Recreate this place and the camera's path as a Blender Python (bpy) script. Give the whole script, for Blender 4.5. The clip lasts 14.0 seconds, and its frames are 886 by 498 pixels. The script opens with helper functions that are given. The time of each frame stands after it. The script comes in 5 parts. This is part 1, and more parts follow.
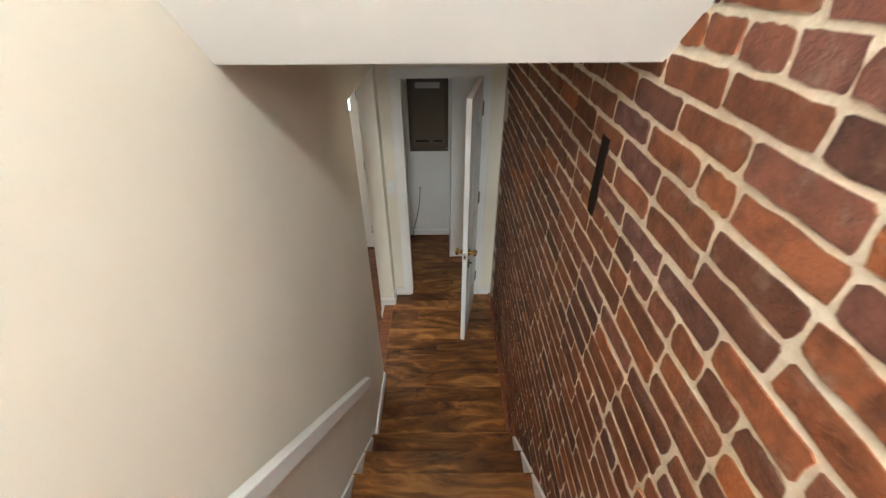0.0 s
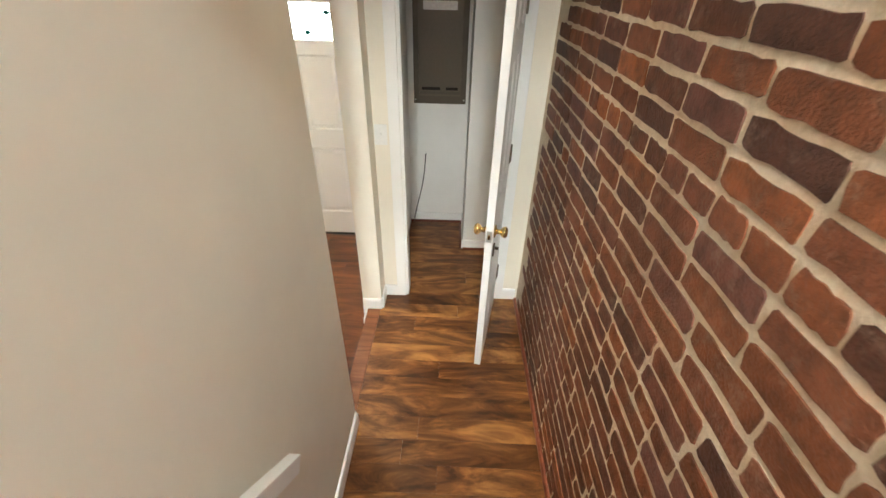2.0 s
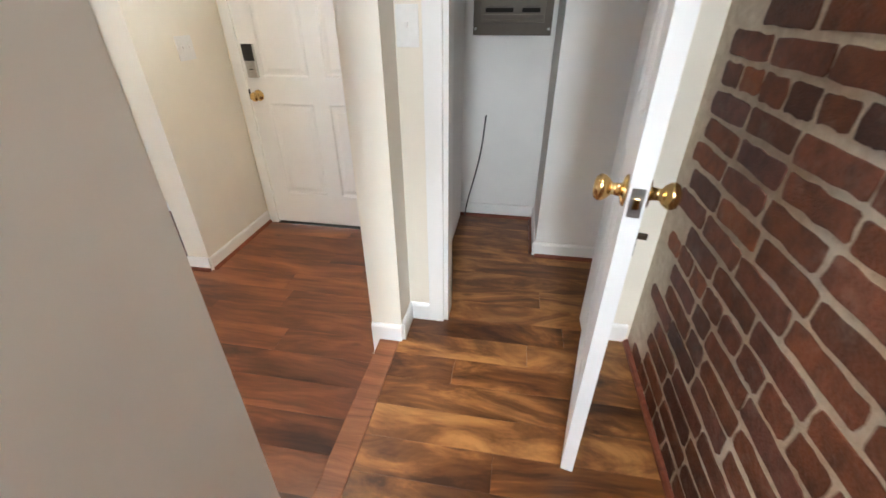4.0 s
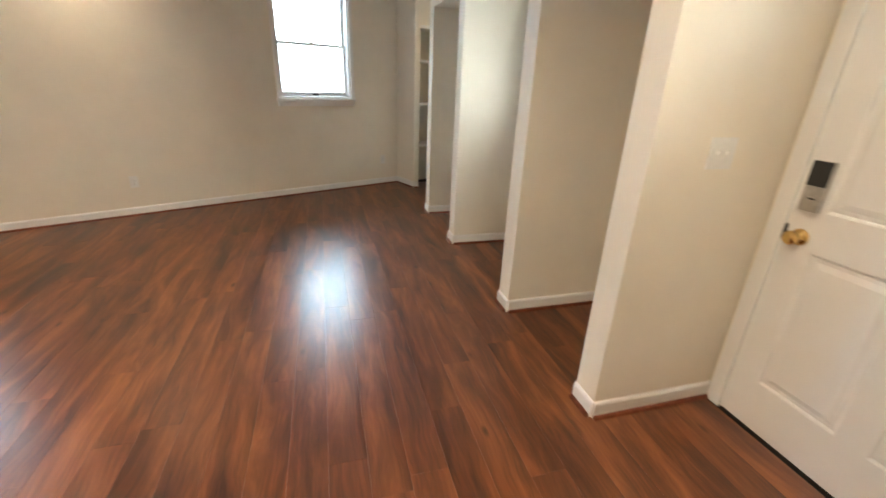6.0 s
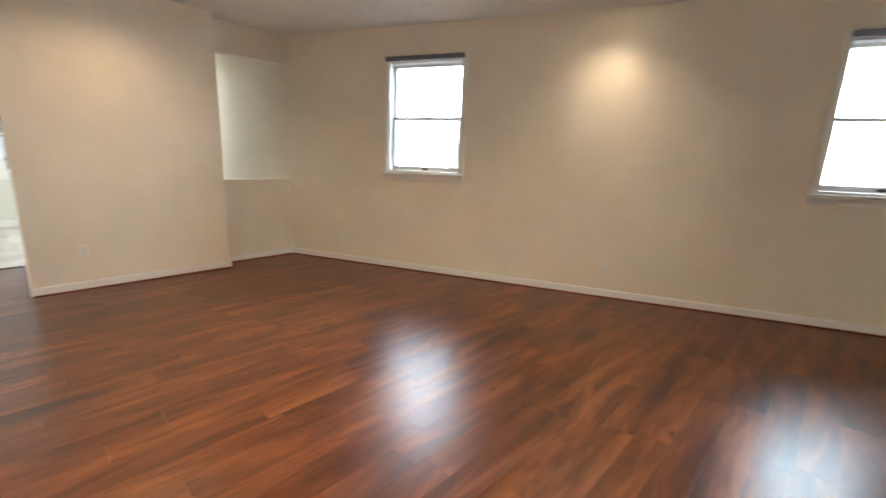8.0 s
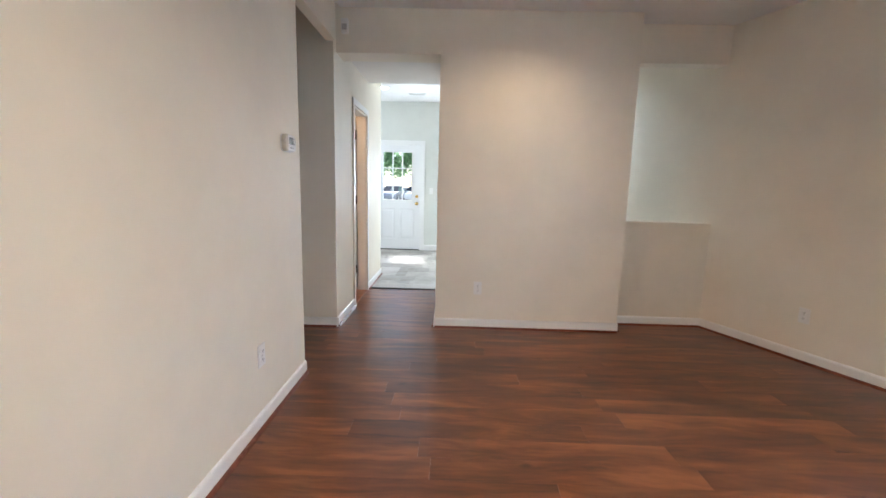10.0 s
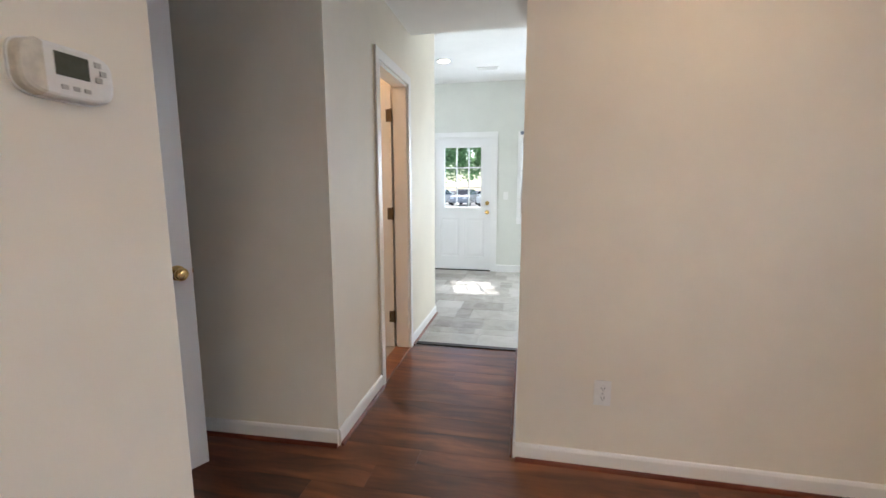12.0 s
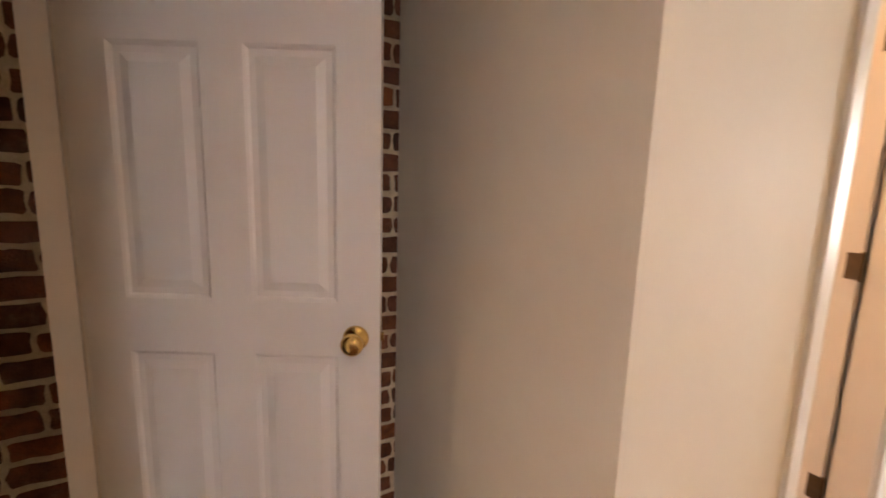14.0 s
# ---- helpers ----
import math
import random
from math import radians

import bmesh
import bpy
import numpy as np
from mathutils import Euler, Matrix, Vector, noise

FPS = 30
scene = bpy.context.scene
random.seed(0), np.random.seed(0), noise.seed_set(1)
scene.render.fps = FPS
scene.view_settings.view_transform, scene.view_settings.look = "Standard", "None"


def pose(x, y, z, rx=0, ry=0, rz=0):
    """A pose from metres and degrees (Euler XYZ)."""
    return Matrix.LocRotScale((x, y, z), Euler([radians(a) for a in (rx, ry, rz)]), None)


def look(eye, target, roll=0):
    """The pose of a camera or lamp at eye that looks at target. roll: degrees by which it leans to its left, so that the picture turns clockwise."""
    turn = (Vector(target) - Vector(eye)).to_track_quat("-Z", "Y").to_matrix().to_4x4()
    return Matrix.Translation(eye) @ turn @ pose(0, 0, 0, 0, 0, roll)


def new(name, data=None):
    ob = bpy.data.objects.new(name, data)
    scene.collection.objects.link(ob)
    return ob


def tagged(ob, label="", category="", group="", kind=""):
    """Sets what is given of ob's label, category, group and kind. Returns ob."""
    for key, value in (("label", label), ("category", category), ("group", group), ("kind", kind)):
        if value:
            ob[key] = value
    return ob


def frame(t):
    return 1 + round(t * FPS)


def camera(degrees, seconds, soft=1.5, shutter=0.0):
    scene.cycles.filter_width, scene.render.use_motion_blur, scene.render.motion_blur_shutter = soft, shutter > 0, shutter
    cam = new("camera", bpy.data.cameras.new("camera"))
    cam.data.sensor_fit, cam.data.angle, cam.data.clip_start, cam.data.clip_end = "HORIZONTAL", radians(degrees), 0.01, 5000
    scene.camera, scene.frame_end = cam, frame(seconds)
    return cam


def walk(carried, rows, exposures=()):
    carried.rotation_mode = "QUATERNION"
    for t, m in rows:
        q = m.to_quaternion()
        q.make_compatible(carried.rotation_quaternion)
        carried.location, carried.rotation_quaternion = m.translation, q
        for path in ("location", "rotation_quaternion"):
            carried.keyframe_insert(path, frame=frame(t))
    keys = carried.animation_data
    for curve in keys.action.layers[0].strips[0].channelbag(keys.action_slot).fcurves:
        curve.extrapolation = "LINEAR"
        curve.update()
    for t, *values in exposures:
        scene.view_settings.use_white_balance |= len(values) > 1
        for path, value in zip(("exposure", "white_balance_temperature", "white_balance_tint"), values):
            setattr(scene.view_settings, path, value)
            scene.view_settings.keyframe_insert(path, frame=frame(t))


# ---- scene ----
cam = camera(94.1, 14.0, shutter=0.25)
PATH = [
    (0, (1.567, -3.115, 2.856), (1.565, -1.467, 1.723), -0.4),
    (0.5, (1.538, -2.909, 2.67), (1.527, -1.273, 1.52), 0.5),
    (1, (1.563, -2.697, 2.505), (1.546, -1.066, 1.348), 0.7),
    (1.5, (1.527, -2.484, 2.313), (1.484, -0.835, 1.183), -0.2),
    (2, (1.547, -2.263, 2.093), (1.511, -0.601, 0.981), 1.3),
    (2.2, (1.543, -2.173, 2.043), (1.555, -0.497, 0.952), 1.3),
    (4.3, (1.457, -1.221, 1.372), (1.069, 0.444, 0.332), 0.8),
    (4.5, (1.408, -1.101, 1.37), (0.943, 0.539, 0.323), 1.7),
    (5, (1.287, -0.884, 1.376), (0.355, 0.619, 0.441), 2.1),
    (5.5, (1.157, -0.74, 1.373), (-0.31, 0.327, 0.531), 2.8),
    (6, (0.958, -0.675, 1.398), (-0.819, -0.153, 0.644), 2.4),
    (6.5, (0.79, -0.661, 1.429), (-1.096, -0.559, 0.773), 2.4),
    (7, (0.585, -0.59, 1.236), (-1.339, -0.958, 0.831), 1.9),
    (7.5, (0.363, -0.71, 1.264), (-1.397, -1.558, 0.832), 2.5),
    (8, (0.21, -0.952, 1.321), (-1.205, -2.298, 0.889), 2.1),
    (8.5, (0.121, -1.187, 1.288), (-0.725, -2.957, 0.9), 2.6),
    (9, (0.092, -1.52, 1.262), (-0.323, -3.45, 0.938), 2.5),
    (11.3, (0.074, -3.442, 1.251), (0.304, -5.409, 0.972), 0.5),
    (11.5, (0.115, -3.642, 1.265), (0.37, -5.606, 0.987), 0.6),
    (12, (0.185, -4.03, 1.27), (0.571, -5.971, 0.982), 0.0),
    (12.5, (0.225, -4.397, 1.281), (0.866, -6.268, 0.98), 0.4),
    (13, (0.37, -4.735, 1.269), (1.288, -6.487, 0.97), 1.3),
    (13.5, (0.51, -5.013, 1.276), (1.875, -6.451, 1.017), 1.0),
    (14, (0.638, -5.216, 1.304), (2.388, -6.137, 1.007), 1.7),
]
EXPOSURES = [(0, 0.65, 5850, 2), (0.5, 1.05, 5850, 0), (1.0, 1.35, 5850, 0), (2.1, 1.65, 6050, 2), (4.3, 1.65, 5450, 6), (5.0, 1.4, 5600, 7), (5.5, 1.3, 5650, 7), (6.0, 1.55, 6400, 8), (6.5, 1.55, 6050, 9),
             (7.5, 1.6, 5950, 8), (8.0, 1.35, 6600, 10), (8.5, 1.35, 5950, 11), (9, 1.3, 5700, 11), (11.5, 1.3, 5900, 11), (12.3, 1.0, 6000, 13), (13.0, 1.05, 6350, 18), (13.5, 1.1, 7100, 25), (14, 1.65, 8100, 27)]
walk(cam, [(t, look(e, g, r)) for t, e, g, r in PATH], exposures=EXPOSURES)

# ---------------------------------------------------------------- light
world = bpy.data.worlds.new("sky")
scene.world = world
world.use_nodes = True
wn = world.node_tree
sky = wn.nodes.new("ShaderNodeTexSky")
sky.sky_type = "NISHITA"
sky.sun_disc = False
sky.sun_elevation = radians(50)
sky.sun_rotation = radians(164)
wn.links.new(sky.outputs["Color"], wn.nodes["Background"].inputs["Color"])
wn.nodes["Background"].inputs["Strength"].default_value = 0.12

sun_data = bpy.data.lights.new("sun", "SUN")
sun_data.energy, sun_data.angle, sun_data.color = 4.0, radians(0.5), (1.0, 0.95, 0.87)
sun = new("sun", sun_data)
sun.matrix_world = look((4, -20, 25), (4 - 0.28 * 10, -10, 25 - 12.6))


def area_lamp(name, eye, target, sx, sy, watts, colour):
    d = bpy.data.lights.new(name, "AREA")
    d.shape, d.size, d.size_y, d.energy, d.color = "RECTANGLE", sx, sy, watts, colour
    ob = new(name, d)
    ob.matrix_world = look(eye, target)
    return ob


def spot_lamp(name, eye, watts, colour, angle=130, target=None):
    d = bpy.data.lights.new(name, "SPOT")
    d.energy, d.color, d.spot_size, d.spot_blend, d.shadow_soft_size = watts, colour, radians(angle), 1.0, 0.07
    ob = new(name, d)
    ob.matrix_world = look(eye, target or (eye[0], eye[1] + 0.001, eye[2] - 1))
    return ob


WARM = (1.0, 0.78, 0.54)
DAY = (0.86, 0.94, 1.0)

# ---------------------------------------------------------------- materials


def mat(name, rough=0.5, metal=0.0):
    m = bpy.data.materials.new(name)
    m.use_nodes = True
    b = m.node_tree.nodes["Principled BSDF"]
    b.inputs["Roughness"].default_value = rough
    b.inputs["Metallic"].default_value = metal
    return m, m.node_tree, b


def node(nt, kind, **settings):
    n = nt.nodes.new(kind)
    for k, v in settings.items():
        n.inputs[k].default_value = v
    return n


def ramp(nt, stops):
    r = nt.nodes.new("ShaderNodeValToRGB")
    while len(r.color_ramp.elements) < len(stops):
        r.color_ramp.elements.new(0.5)
    for e, (p, c) in zip(r.color_ramp.elements, stops):
        e.position, e.color = p, (*c, 1)
    return r


def painted(name, colour, rough=0.6, grain=220, bump=0.08, vary=0.05, spec=0.4):
    """Rolled or brushed paint: fine relief, faint blotches, slightly uneven gloss."""
    m, nt, b = mat(name, rough)
    co = node(nt, "ShaderNodeTexCoord")
    big = node(nt, "ShaderNodeTexNoise", Scale=1.7, Detail=4.0, Roughness=0.6)
    fine = node(nt, "ShaderNodeTexNoise", Scale=grain, Detail=3.0)
    nt.links.new(co.outputs["Object"], big.inputs["Vector"])
    nt.links.new(co.outputs["Object"], fine.inputs["Vector"])
    lo = tuple(c * (1 - vary) for c in colour)
    hi = tuple(min(1, c * (1 + vary)) for c in colour)
    r = ramp(nt, [(0.3, lo), (0.7, hi)])
    nt.links.new(big.outputs["Fac"], r.inputs["Fac"])
    nt.links.new(r.outputs["Color"], b.inputs["Base Color"])
    bp = node(nt, "ShaderNodeBump", Strength=bump, Distance=0.002)
    nt.links.new(fine.outputs["Fac"], bp.inputs["Height"])
    nt.links.new(bp.outputs["Normal"], b.inputs["Normal"])
    mr = node(nt, "ShaderNodeMapRange")
    mr.inputs["To Min"].default_value, mr.inputs["To Max"].default_value = rough - 0.06, rough + 0.06
    nt.links.new(big.outputs["Fac"], mr.inputs["Value"])
    nt.links.new(mr.outputs["Result"], b.inputs["Roughness"])
    b.inputs["Specular IOR Level"].default_value = spec
    return m


def wood(name, dark, mid, light, rough, stretch=(1.6, 22, 22), streak=0.5, knots=True, gloss=0.3, spread=0.5, swirl=0.6, fine=0.30, bold=1.0):
    """Printed or oiled boards that run along local x, each board with its own grain."""
    m, nt, b = mat(name, rough)
    co = node(nt, "ShaderNodeTexCoord")
    info = node(nt, "ShaderNodeObjectInfo")
    off = node(nt, "ShaderNodeVectorMath")
    off.operation = "MULTIPLY_ADD"
    comb = node(nt, "ShaderNodeCombineXYZ")
    for k in "XYZ":
        nt.links.new(info.outputs["Random"], comb.inputs[k])
    off.inputs[1].default_value = (37.0, 91.0, 53.0)
    nt.links.new(comb.outputs["Vector"], off.inputs[0])
    nt.links.new(co.outputs["Object"], off.inputs[2])
    warp = node(nt, "ShaderNodeTexNoise", Scale=2.2, Detail=3.0)
    nt.links.new(off.outputs["Vector"], warp.inputs["Vector"])
    bend = node(nt, "ShaderNodeVectorMath")
    bend.operation = "MULTIPLY_ADD"
    bend.inputs[1].default_value = (0.0, 0.10, 0.0)
    nt.links.new(warp.outputs["Color"], bend.inputs[0])
    nt.links.new(off.outputs["Vector"], bend.inputs[2])
    mp = node(nt, "ShaderNodeMapping")
    mp.inputs["Scale"].default_value = stretch
    nt.links.new(bend.outputs["Vector"], mp.inputs["Vector"])
    g1 = node(nt, "ShaderNodeTexNoise", Scale=1.0, Detail=6.0, Roughness=0.62, Distortion=swirl)
    nt.links.new(mp.outputs["Vector"], g1.inputs["Vector"])
    mp2 = node(nt, "ShaderNodeMapping")
    mp2.inputs["Scale"].default_value = (stretch[0] * 3, stretch[1] * 9, stretch[2] * 9)
    nt.links.new(bend.outputs["Vector"], mp2.inputs["Vector"])
    g2 = node(nt, "ShaderNodeTexNoise", Scale=1.0, Detail=4.0)
    nt.links.new(mp2.outputs["Vector"], g2.inputs["Vector"])
    base = ramp(nt, [(0.5 - 0.22 / bold, dark), (0.49, mid), (0.5 + 0.22 / bold, light)])
    add = node(nt, "ShaderNodeMath")
    add.operation = "MULTIPLY_ADD"
    add.inputs[1].default_value = fine
    nt.links.new(g2.outputs["Fac"], add.inputs[0])
    sub = node(nt, "ShaderNodeMath")
    sub.operation = "MULTIPLY_ADD"
    sub.inputs[1].default_value, sub.inputs[2].default_value = spread * 0.3, -fine / 2 - spread * 0.15
    nt.links.new(info.outputs["Random"], sub.inputs[0])
    s2 = node(nt, "ShaderNodeMath")
    nt.links.new(g1.outputs["Fac"], s2.inputs[0])
    nt.links.new(sub.outputs["Value"], s2.inputs[1])
    nt.links.new(s2.outputs["Value"], add.inputs[2])
    nt.links.new(add.outputs["Value"], base.inputs["Fac"])
    colour = base.outputs["Color"]
    # dark mineral streaks
    mp3 = node(nt, "ShaderNodeMapping")
    mp3.inputs["Scale"].default_value = (stretch[0] * 1.3, stretch[1] * 0.55, 8)
    nt.links.new(bend.outputs["Vector"], mp3.inputs["Vector"])
    st = node(nt, "ShaderNodeTexNoise", Scale=1.0, Detail=4.0, Roughness=0.55, Distortion=0.4)
    nt.links.new(mp3.outputs["Vector"], st.inputs["Vector"])
    sr = ramp(nt, [(0.44, (0, 0, 0)), (0.80, (streak, streak, streak))])
    nt.links.new(st.outputs["Fac"], sr.inputs["Fac"])
    mx = nt.nodes.new("ShaderNodeMix")
    mx.data_type = "RGBA"
    nt.links.new(sr.outputs["Color"], mx.inputs["Factor"])
    nt.links.new(colour, mx.inputs["A"])
    mx.inputs["B"].default_value = (*[c * 0.45 for c in dark], 1)
    colour = mx.outputs["Result"]
    if knots:
        vor = node(nt, "ShaderNodeTexVoronoi", Scale=1.0)
        mp4 = node(nt, "ShaderNodeMapping")
        mp4.inputs["Scale"].default_value = (2.1, 5.0, 5.0)
        nt.links.new(bend.outputs["Vector"], mp4.inputs["Vector"])
        nt.links.new(mp4.outputs["Vector"], vor.inputs["Vector"])
        kr = ramp(nt, [(0.03, (0.8, 0.8, 0.8)), (0.09, (0, 0, 0))])
        nt.links.new(vor.outputs["Distance"], kr.inputs["Fac"])
        m2 = nt.nodes.new("ShaderNodeMix")
        m2.data_type = "RGBA"
        nt.links.new(kr.outputs["Color"], m2.inputs["Factor"])
        nt.links.new(colour, m2.inputs["A"])
        m2.inputs["B"].default_value = (*[c * 0.4 for c in dark], 1)
        colour = m2.outputs["Result"]
    nt.links.new(colour, b.inputs["Base Color"])
    bp = node(nt, "ShaderNodeBump", Strength=0.06, Distance=0.001)
    nt.links.new(g2.outputs["Fac"], bp.inputs["Height"])
    nt.links.new(bp.outputs["Normal"], b.inputs["Normal"])
    rr = node(nt, "ShaderNodeMapRange")
    rr.inputs["To Min"].default_value, rr.inputs["To Max"].default_value = rough - 0.05, rough + 0.08
    nt.links.new(g1.outputs["Fac"], rr.inputs["Value"])
    nt.links.new(rr.outputs["Result"], b.inputs["Roughness"])
    b.inputs["Specular IOR Level"].default_value = gloss
    return m


def brick_material(name, island):
    """Old red brick with burnt, orange and whitewashed pieces and mortar smears."""
    m, nt, b = mat(name, 0.85)
    co = node(nt, "ShaderNodeTexCoord")
    geo = node(nt, "ShaderNodeNewGeometry")
    if island:
        rnd = geo.outputs["Random Per Island"]
    else:
        rnd = node(nt, "ShaderNodeObjectInfo").outputs["Random"]
    tone = ramp(nt, [(0.0, (0.075, 0.030, 0.020)), (0.22, (0.150, 0.050, 0.021)), (0.5, (0.205, 0.068, 0.026)),
                     (0.74, (0.140, 0.055, 0.040)), (0.92, (0.30, 0.095, 0.026)), (1.0, (0.110, 0.046, 0.032))])
    nt.links.new(rnd, tone.inputs["Fac"])
    pos = geo.outputs["Position"]
    n1 = node(nt, "ShaderNodeTexNoise", Scale=22.0, Detail=6.0, Roughness=0.6)
    n2 = node(nt, "ShaderNodeTexNoise", Scale=16.0, Detail=6.0, Roughness=0.7)
    n3 = node(nt, "ShaderNodeTexNoise", Scale=150.0, Detail=3.0)
    for n in (n1, n2, n3):
        nt.links.new(pos, n.inputs["Vector"])
    mul = nt.nodes.new("ShaderNodeMix")
    mul.data_type, mul.blend_type = "RGBA", "MULTIPLY"
    mul.inputs["Factor"].default_value = 1.0
    dr = ramp(nt, [(0.3, (0.45, 0.42, 0.42)), (0.60, (1.10, 1.06, 1.03))])
    nt.links.new(n1.outputs["Fac"], dr.inputs["Fac"])
    nt.links.new(tone.outputs["Color"], mul.inputs["A"])
    nt.links.new(dr.outputs["Color"], mul.inputs["B"])
    smear = ramp(nt, [(0.55, (0, 0, 0)), (0.72, (0.45, 0.45, 0.45))])
    nt.links.new(n2.outputs["Fac"], smear.inputs["Fac"])
    mx = nt.nodes.new("ShaderNodeMix")
    mx.data_type = "RGBA"
    nt.links.new(smear.outputs["Color"], mx.inputs["Factor"])
    nt.links.new(mul.outputs["Result"], mx.inputs["A"])
    mx.inputs["B"].default_value = (0.30, 0.21, 0.15, 1)
    nt.links.new(mx.outputs["Result"], b.inputs["Base Color"])
    bp = node(nt, "ShaderNodeBump", Strength=0.8, Distance=0.006)
    ad = node(nt, "ShaderNodeMath")
    nt.links.new(n1.outputs["Fac"], ad.inputs[0])
    nt.links.new(n3.outputs["Fac"], ad.inputs[1])
    nt.links.new(ad.outputs["Value"], bp.inputs["Height"])
    nt.links.new(bp.outputs["Normal"], b.inputs["Normal"])
    b.inputs["Specular IOR Level"].default_value = 0.35
    b.inputs["Roughness"].default_value = 0.62
    return m


def mortar_material():
    m, nt, b = mat("mortar", 0.9)
    geo = node(nt, "ShaderNodeNewGeometry")
    n1 = node(nt, "ShaderNodeTexNoise", Scale=30.0, Detail=7.0, Roughness=0.75)
    n2 = node(nt, "ShaderNodeTexNoise", Scale=3.0, Detail=3.0)
    for n in (n1, n2):
        nt.links.new(geo.outputs["Position"], n.inputs["Vector"])
    r = ramp(nt, [(0.12, (0.30, 0.22, 0.14)), (0.34, (0.58, 0.47, 0.33)), (0.75, (0.84, 0.75, 0.60))])
    ad = node(nt, "ShaderNodeMath")
    ad.operation = "MULTIPLY_ADD"
    ad.inputs[1].default_value = 0.5
    nt.links.new(n2.outputs["Fac"], ad.inputs[0])
    sb = node(nt, "ShaderNodeMath")
    sb.inputs[1].default_value = -0.25
    nt.links.new(n1.outputs["Fac"], sb.inputs[0])
    nt.links.new(sb.outputs["Value"], ad.inputs[2])
    nt.links.new(ad.outputs["Value"], r.inputs["Fac"])
    nt.links.new(r.outputs["Color"], b.inputs["Base Color"])
    bp = node(nt, "ShaderNodeBump", Strength=1.0, Distance=0.012)
    nt.links.new(n1.outputs["Fac"], bp.inputs["Height"])
    nt.links.new(bp.outputs["Normal"], b.inputs["Normal"])
    return m


def tile_material():
    m, nt, b = mat("vinyl_tile", 0.35)
    geo = node(nt, "ShaderNodeNewGeometry")
    info = node(nt, "ShaderNodeObjectInfo")
    n1 = node(nt, "ShaderNodeTexNoise", Scale=5.0, Detail=6.0, Roughness=0.65, Distortion=0.8)
    nt.links.new(geo.outputs["Position"], n1.inputs["Vector"])
    ad = node(nt, "ShaderNodeMath")
    ad.operation = "MULTIPLY_ADD"
    ad.inputs[1].default_value = 0.5
    nt.links.new(info.outputs["Random"], ad.inputs[0])
    sb = node(nt, "ShaderNodeMath")
    sb.inputs[1].default_value = -0.28
    nt.links.new(n1.outputs["Fac"], sb.inputs[0])
    nt.links.new(sb.outputs["Value"], ad.inputs[2])
    r = ramp(nt, [(0.15, (0.20, 0.175, 0.145)), (0.45, (0.33, 0.305, 0.265)), (0.8, (0.44, 0.42, 0.385))])
    nt.links.new(ad.outputs["Value"], r.inputs["Fac"])
    nt.links.new(r.outputs["Color"], b.inputs["Base Color"])
    bp = node(nt, "ShaderNodeBump", Strength=0.15, Distance=0.002)
    nt.links.new(n1.outputs["Fac"], bp.inputs["Height"])
    nt.links.new(bp.outputs["Normal"], b.inputs["Normal"])
    return m


def plain(name, colour, rough=0.4, metal=0.0, grain=60.0, vary=0.12):
    """A small part's material: colour with light wear and uneven gloss."""
    m, nt, b = mat(name, rough, metal)
    geo = node(nt, "ShaderNodeNewGeometry")
    n = node(nt, "ShaderNodeTexNoise", Scale=grain, Detail=4.0)
    nt.links.new(geo.outputs["Position"], n.inputs["Vector"])
    r = ramp(nt, [(0.3, tuple(c * (1 - vary) for c in colour)), (0.7, tuple(min(1, c * (1 + vary)) for c in colour))])
    nt.links.new(n.outputs["Fac"], r.inputs["Fac"])
    nt.links.new(r.outputs["Color"], b.inputs["Base Color"])
    mr = node(nt, "ShaderNodeMapRange")
    mr.inputs["To Min"].default_value, mr.inputs["To Max"].default_value = max(0.03, rough - 0.06), rough + 0.08
    nt.links.new(n.outputs["Fac"], mr.inputs["Value"])
    nt.links.new(mr.outputs["Result"], b.inputs["Roughness"])
    return m


def glowing(name, colour, strength):
    m, nt, b = mat(name, 0.5)
    b.inputs["Base Color"].default_value = (*colour, 1)
    b.inputs["Emission Color"].default_value = (*colour, 1)
    b.inputs["Emission Strength"].default_value = strength
    return m


def glass_material():
    m, nt, b = mat("window_glass", 0.02)
    b.inputs["Base Color"].default_value = (0.97, 0.99, 0.98, 1)
    b.inputs["Transmission Weight"].default_value = 1.0
    b.inputs["IOR"].default_value = 1.1
    return m


M_WALL = painted("wall_paint", (0.79, 0.735, 0.63), 0.62, spec=0.25)
M_KWALL = painted("kitchen_paint", (0.66, 0.662, 0.61), 0.62, spec=0.25)
M_CEIL = painted("ceiling_paint", (0.78, 0.765, 0.74), 0.8, bump=0.12, spec=0.2)
M_TRIM = painted("trim_paint", (0.80, 0.79, 0.77), 0.36, grain=90, bump=0.04, vary=0.03)
M_DOOR = painted("door_paint", (0.79, 0.78, 0.77), 0.38, grain=70, bump=0.06, vary=0.03)
M_LAM = wood("red_laminate", (0.032, 0.010, 0.006), (0.138, 0.044, 0.016), (0.280, 0.102, 0.037), 0.29,
             stretch=(1.15, 7.5, 7.5), streak=0.72, gloss=0.55, spread=0.12, fine=0.18, bold=1.15)
M_ACA = wood("acacia_plank", (0.040, 0.012, 0.004), (0.150, 0.056, 0.015), (0.38, 0.175, 0.052), 0.34,
             stretch=(1.7, 6, 6), streak=0.5, gloss=0.4, spread=0.6, swirl=2.6, fine=0.14, bold=1.1)
M_STRIP = wood("red_nosing", (0.10, 0.035, 0.016), (0.20, 0.075, 0.034), (0.28, 0.12, 0.05), 0.35, streak=0.3, knots=False)
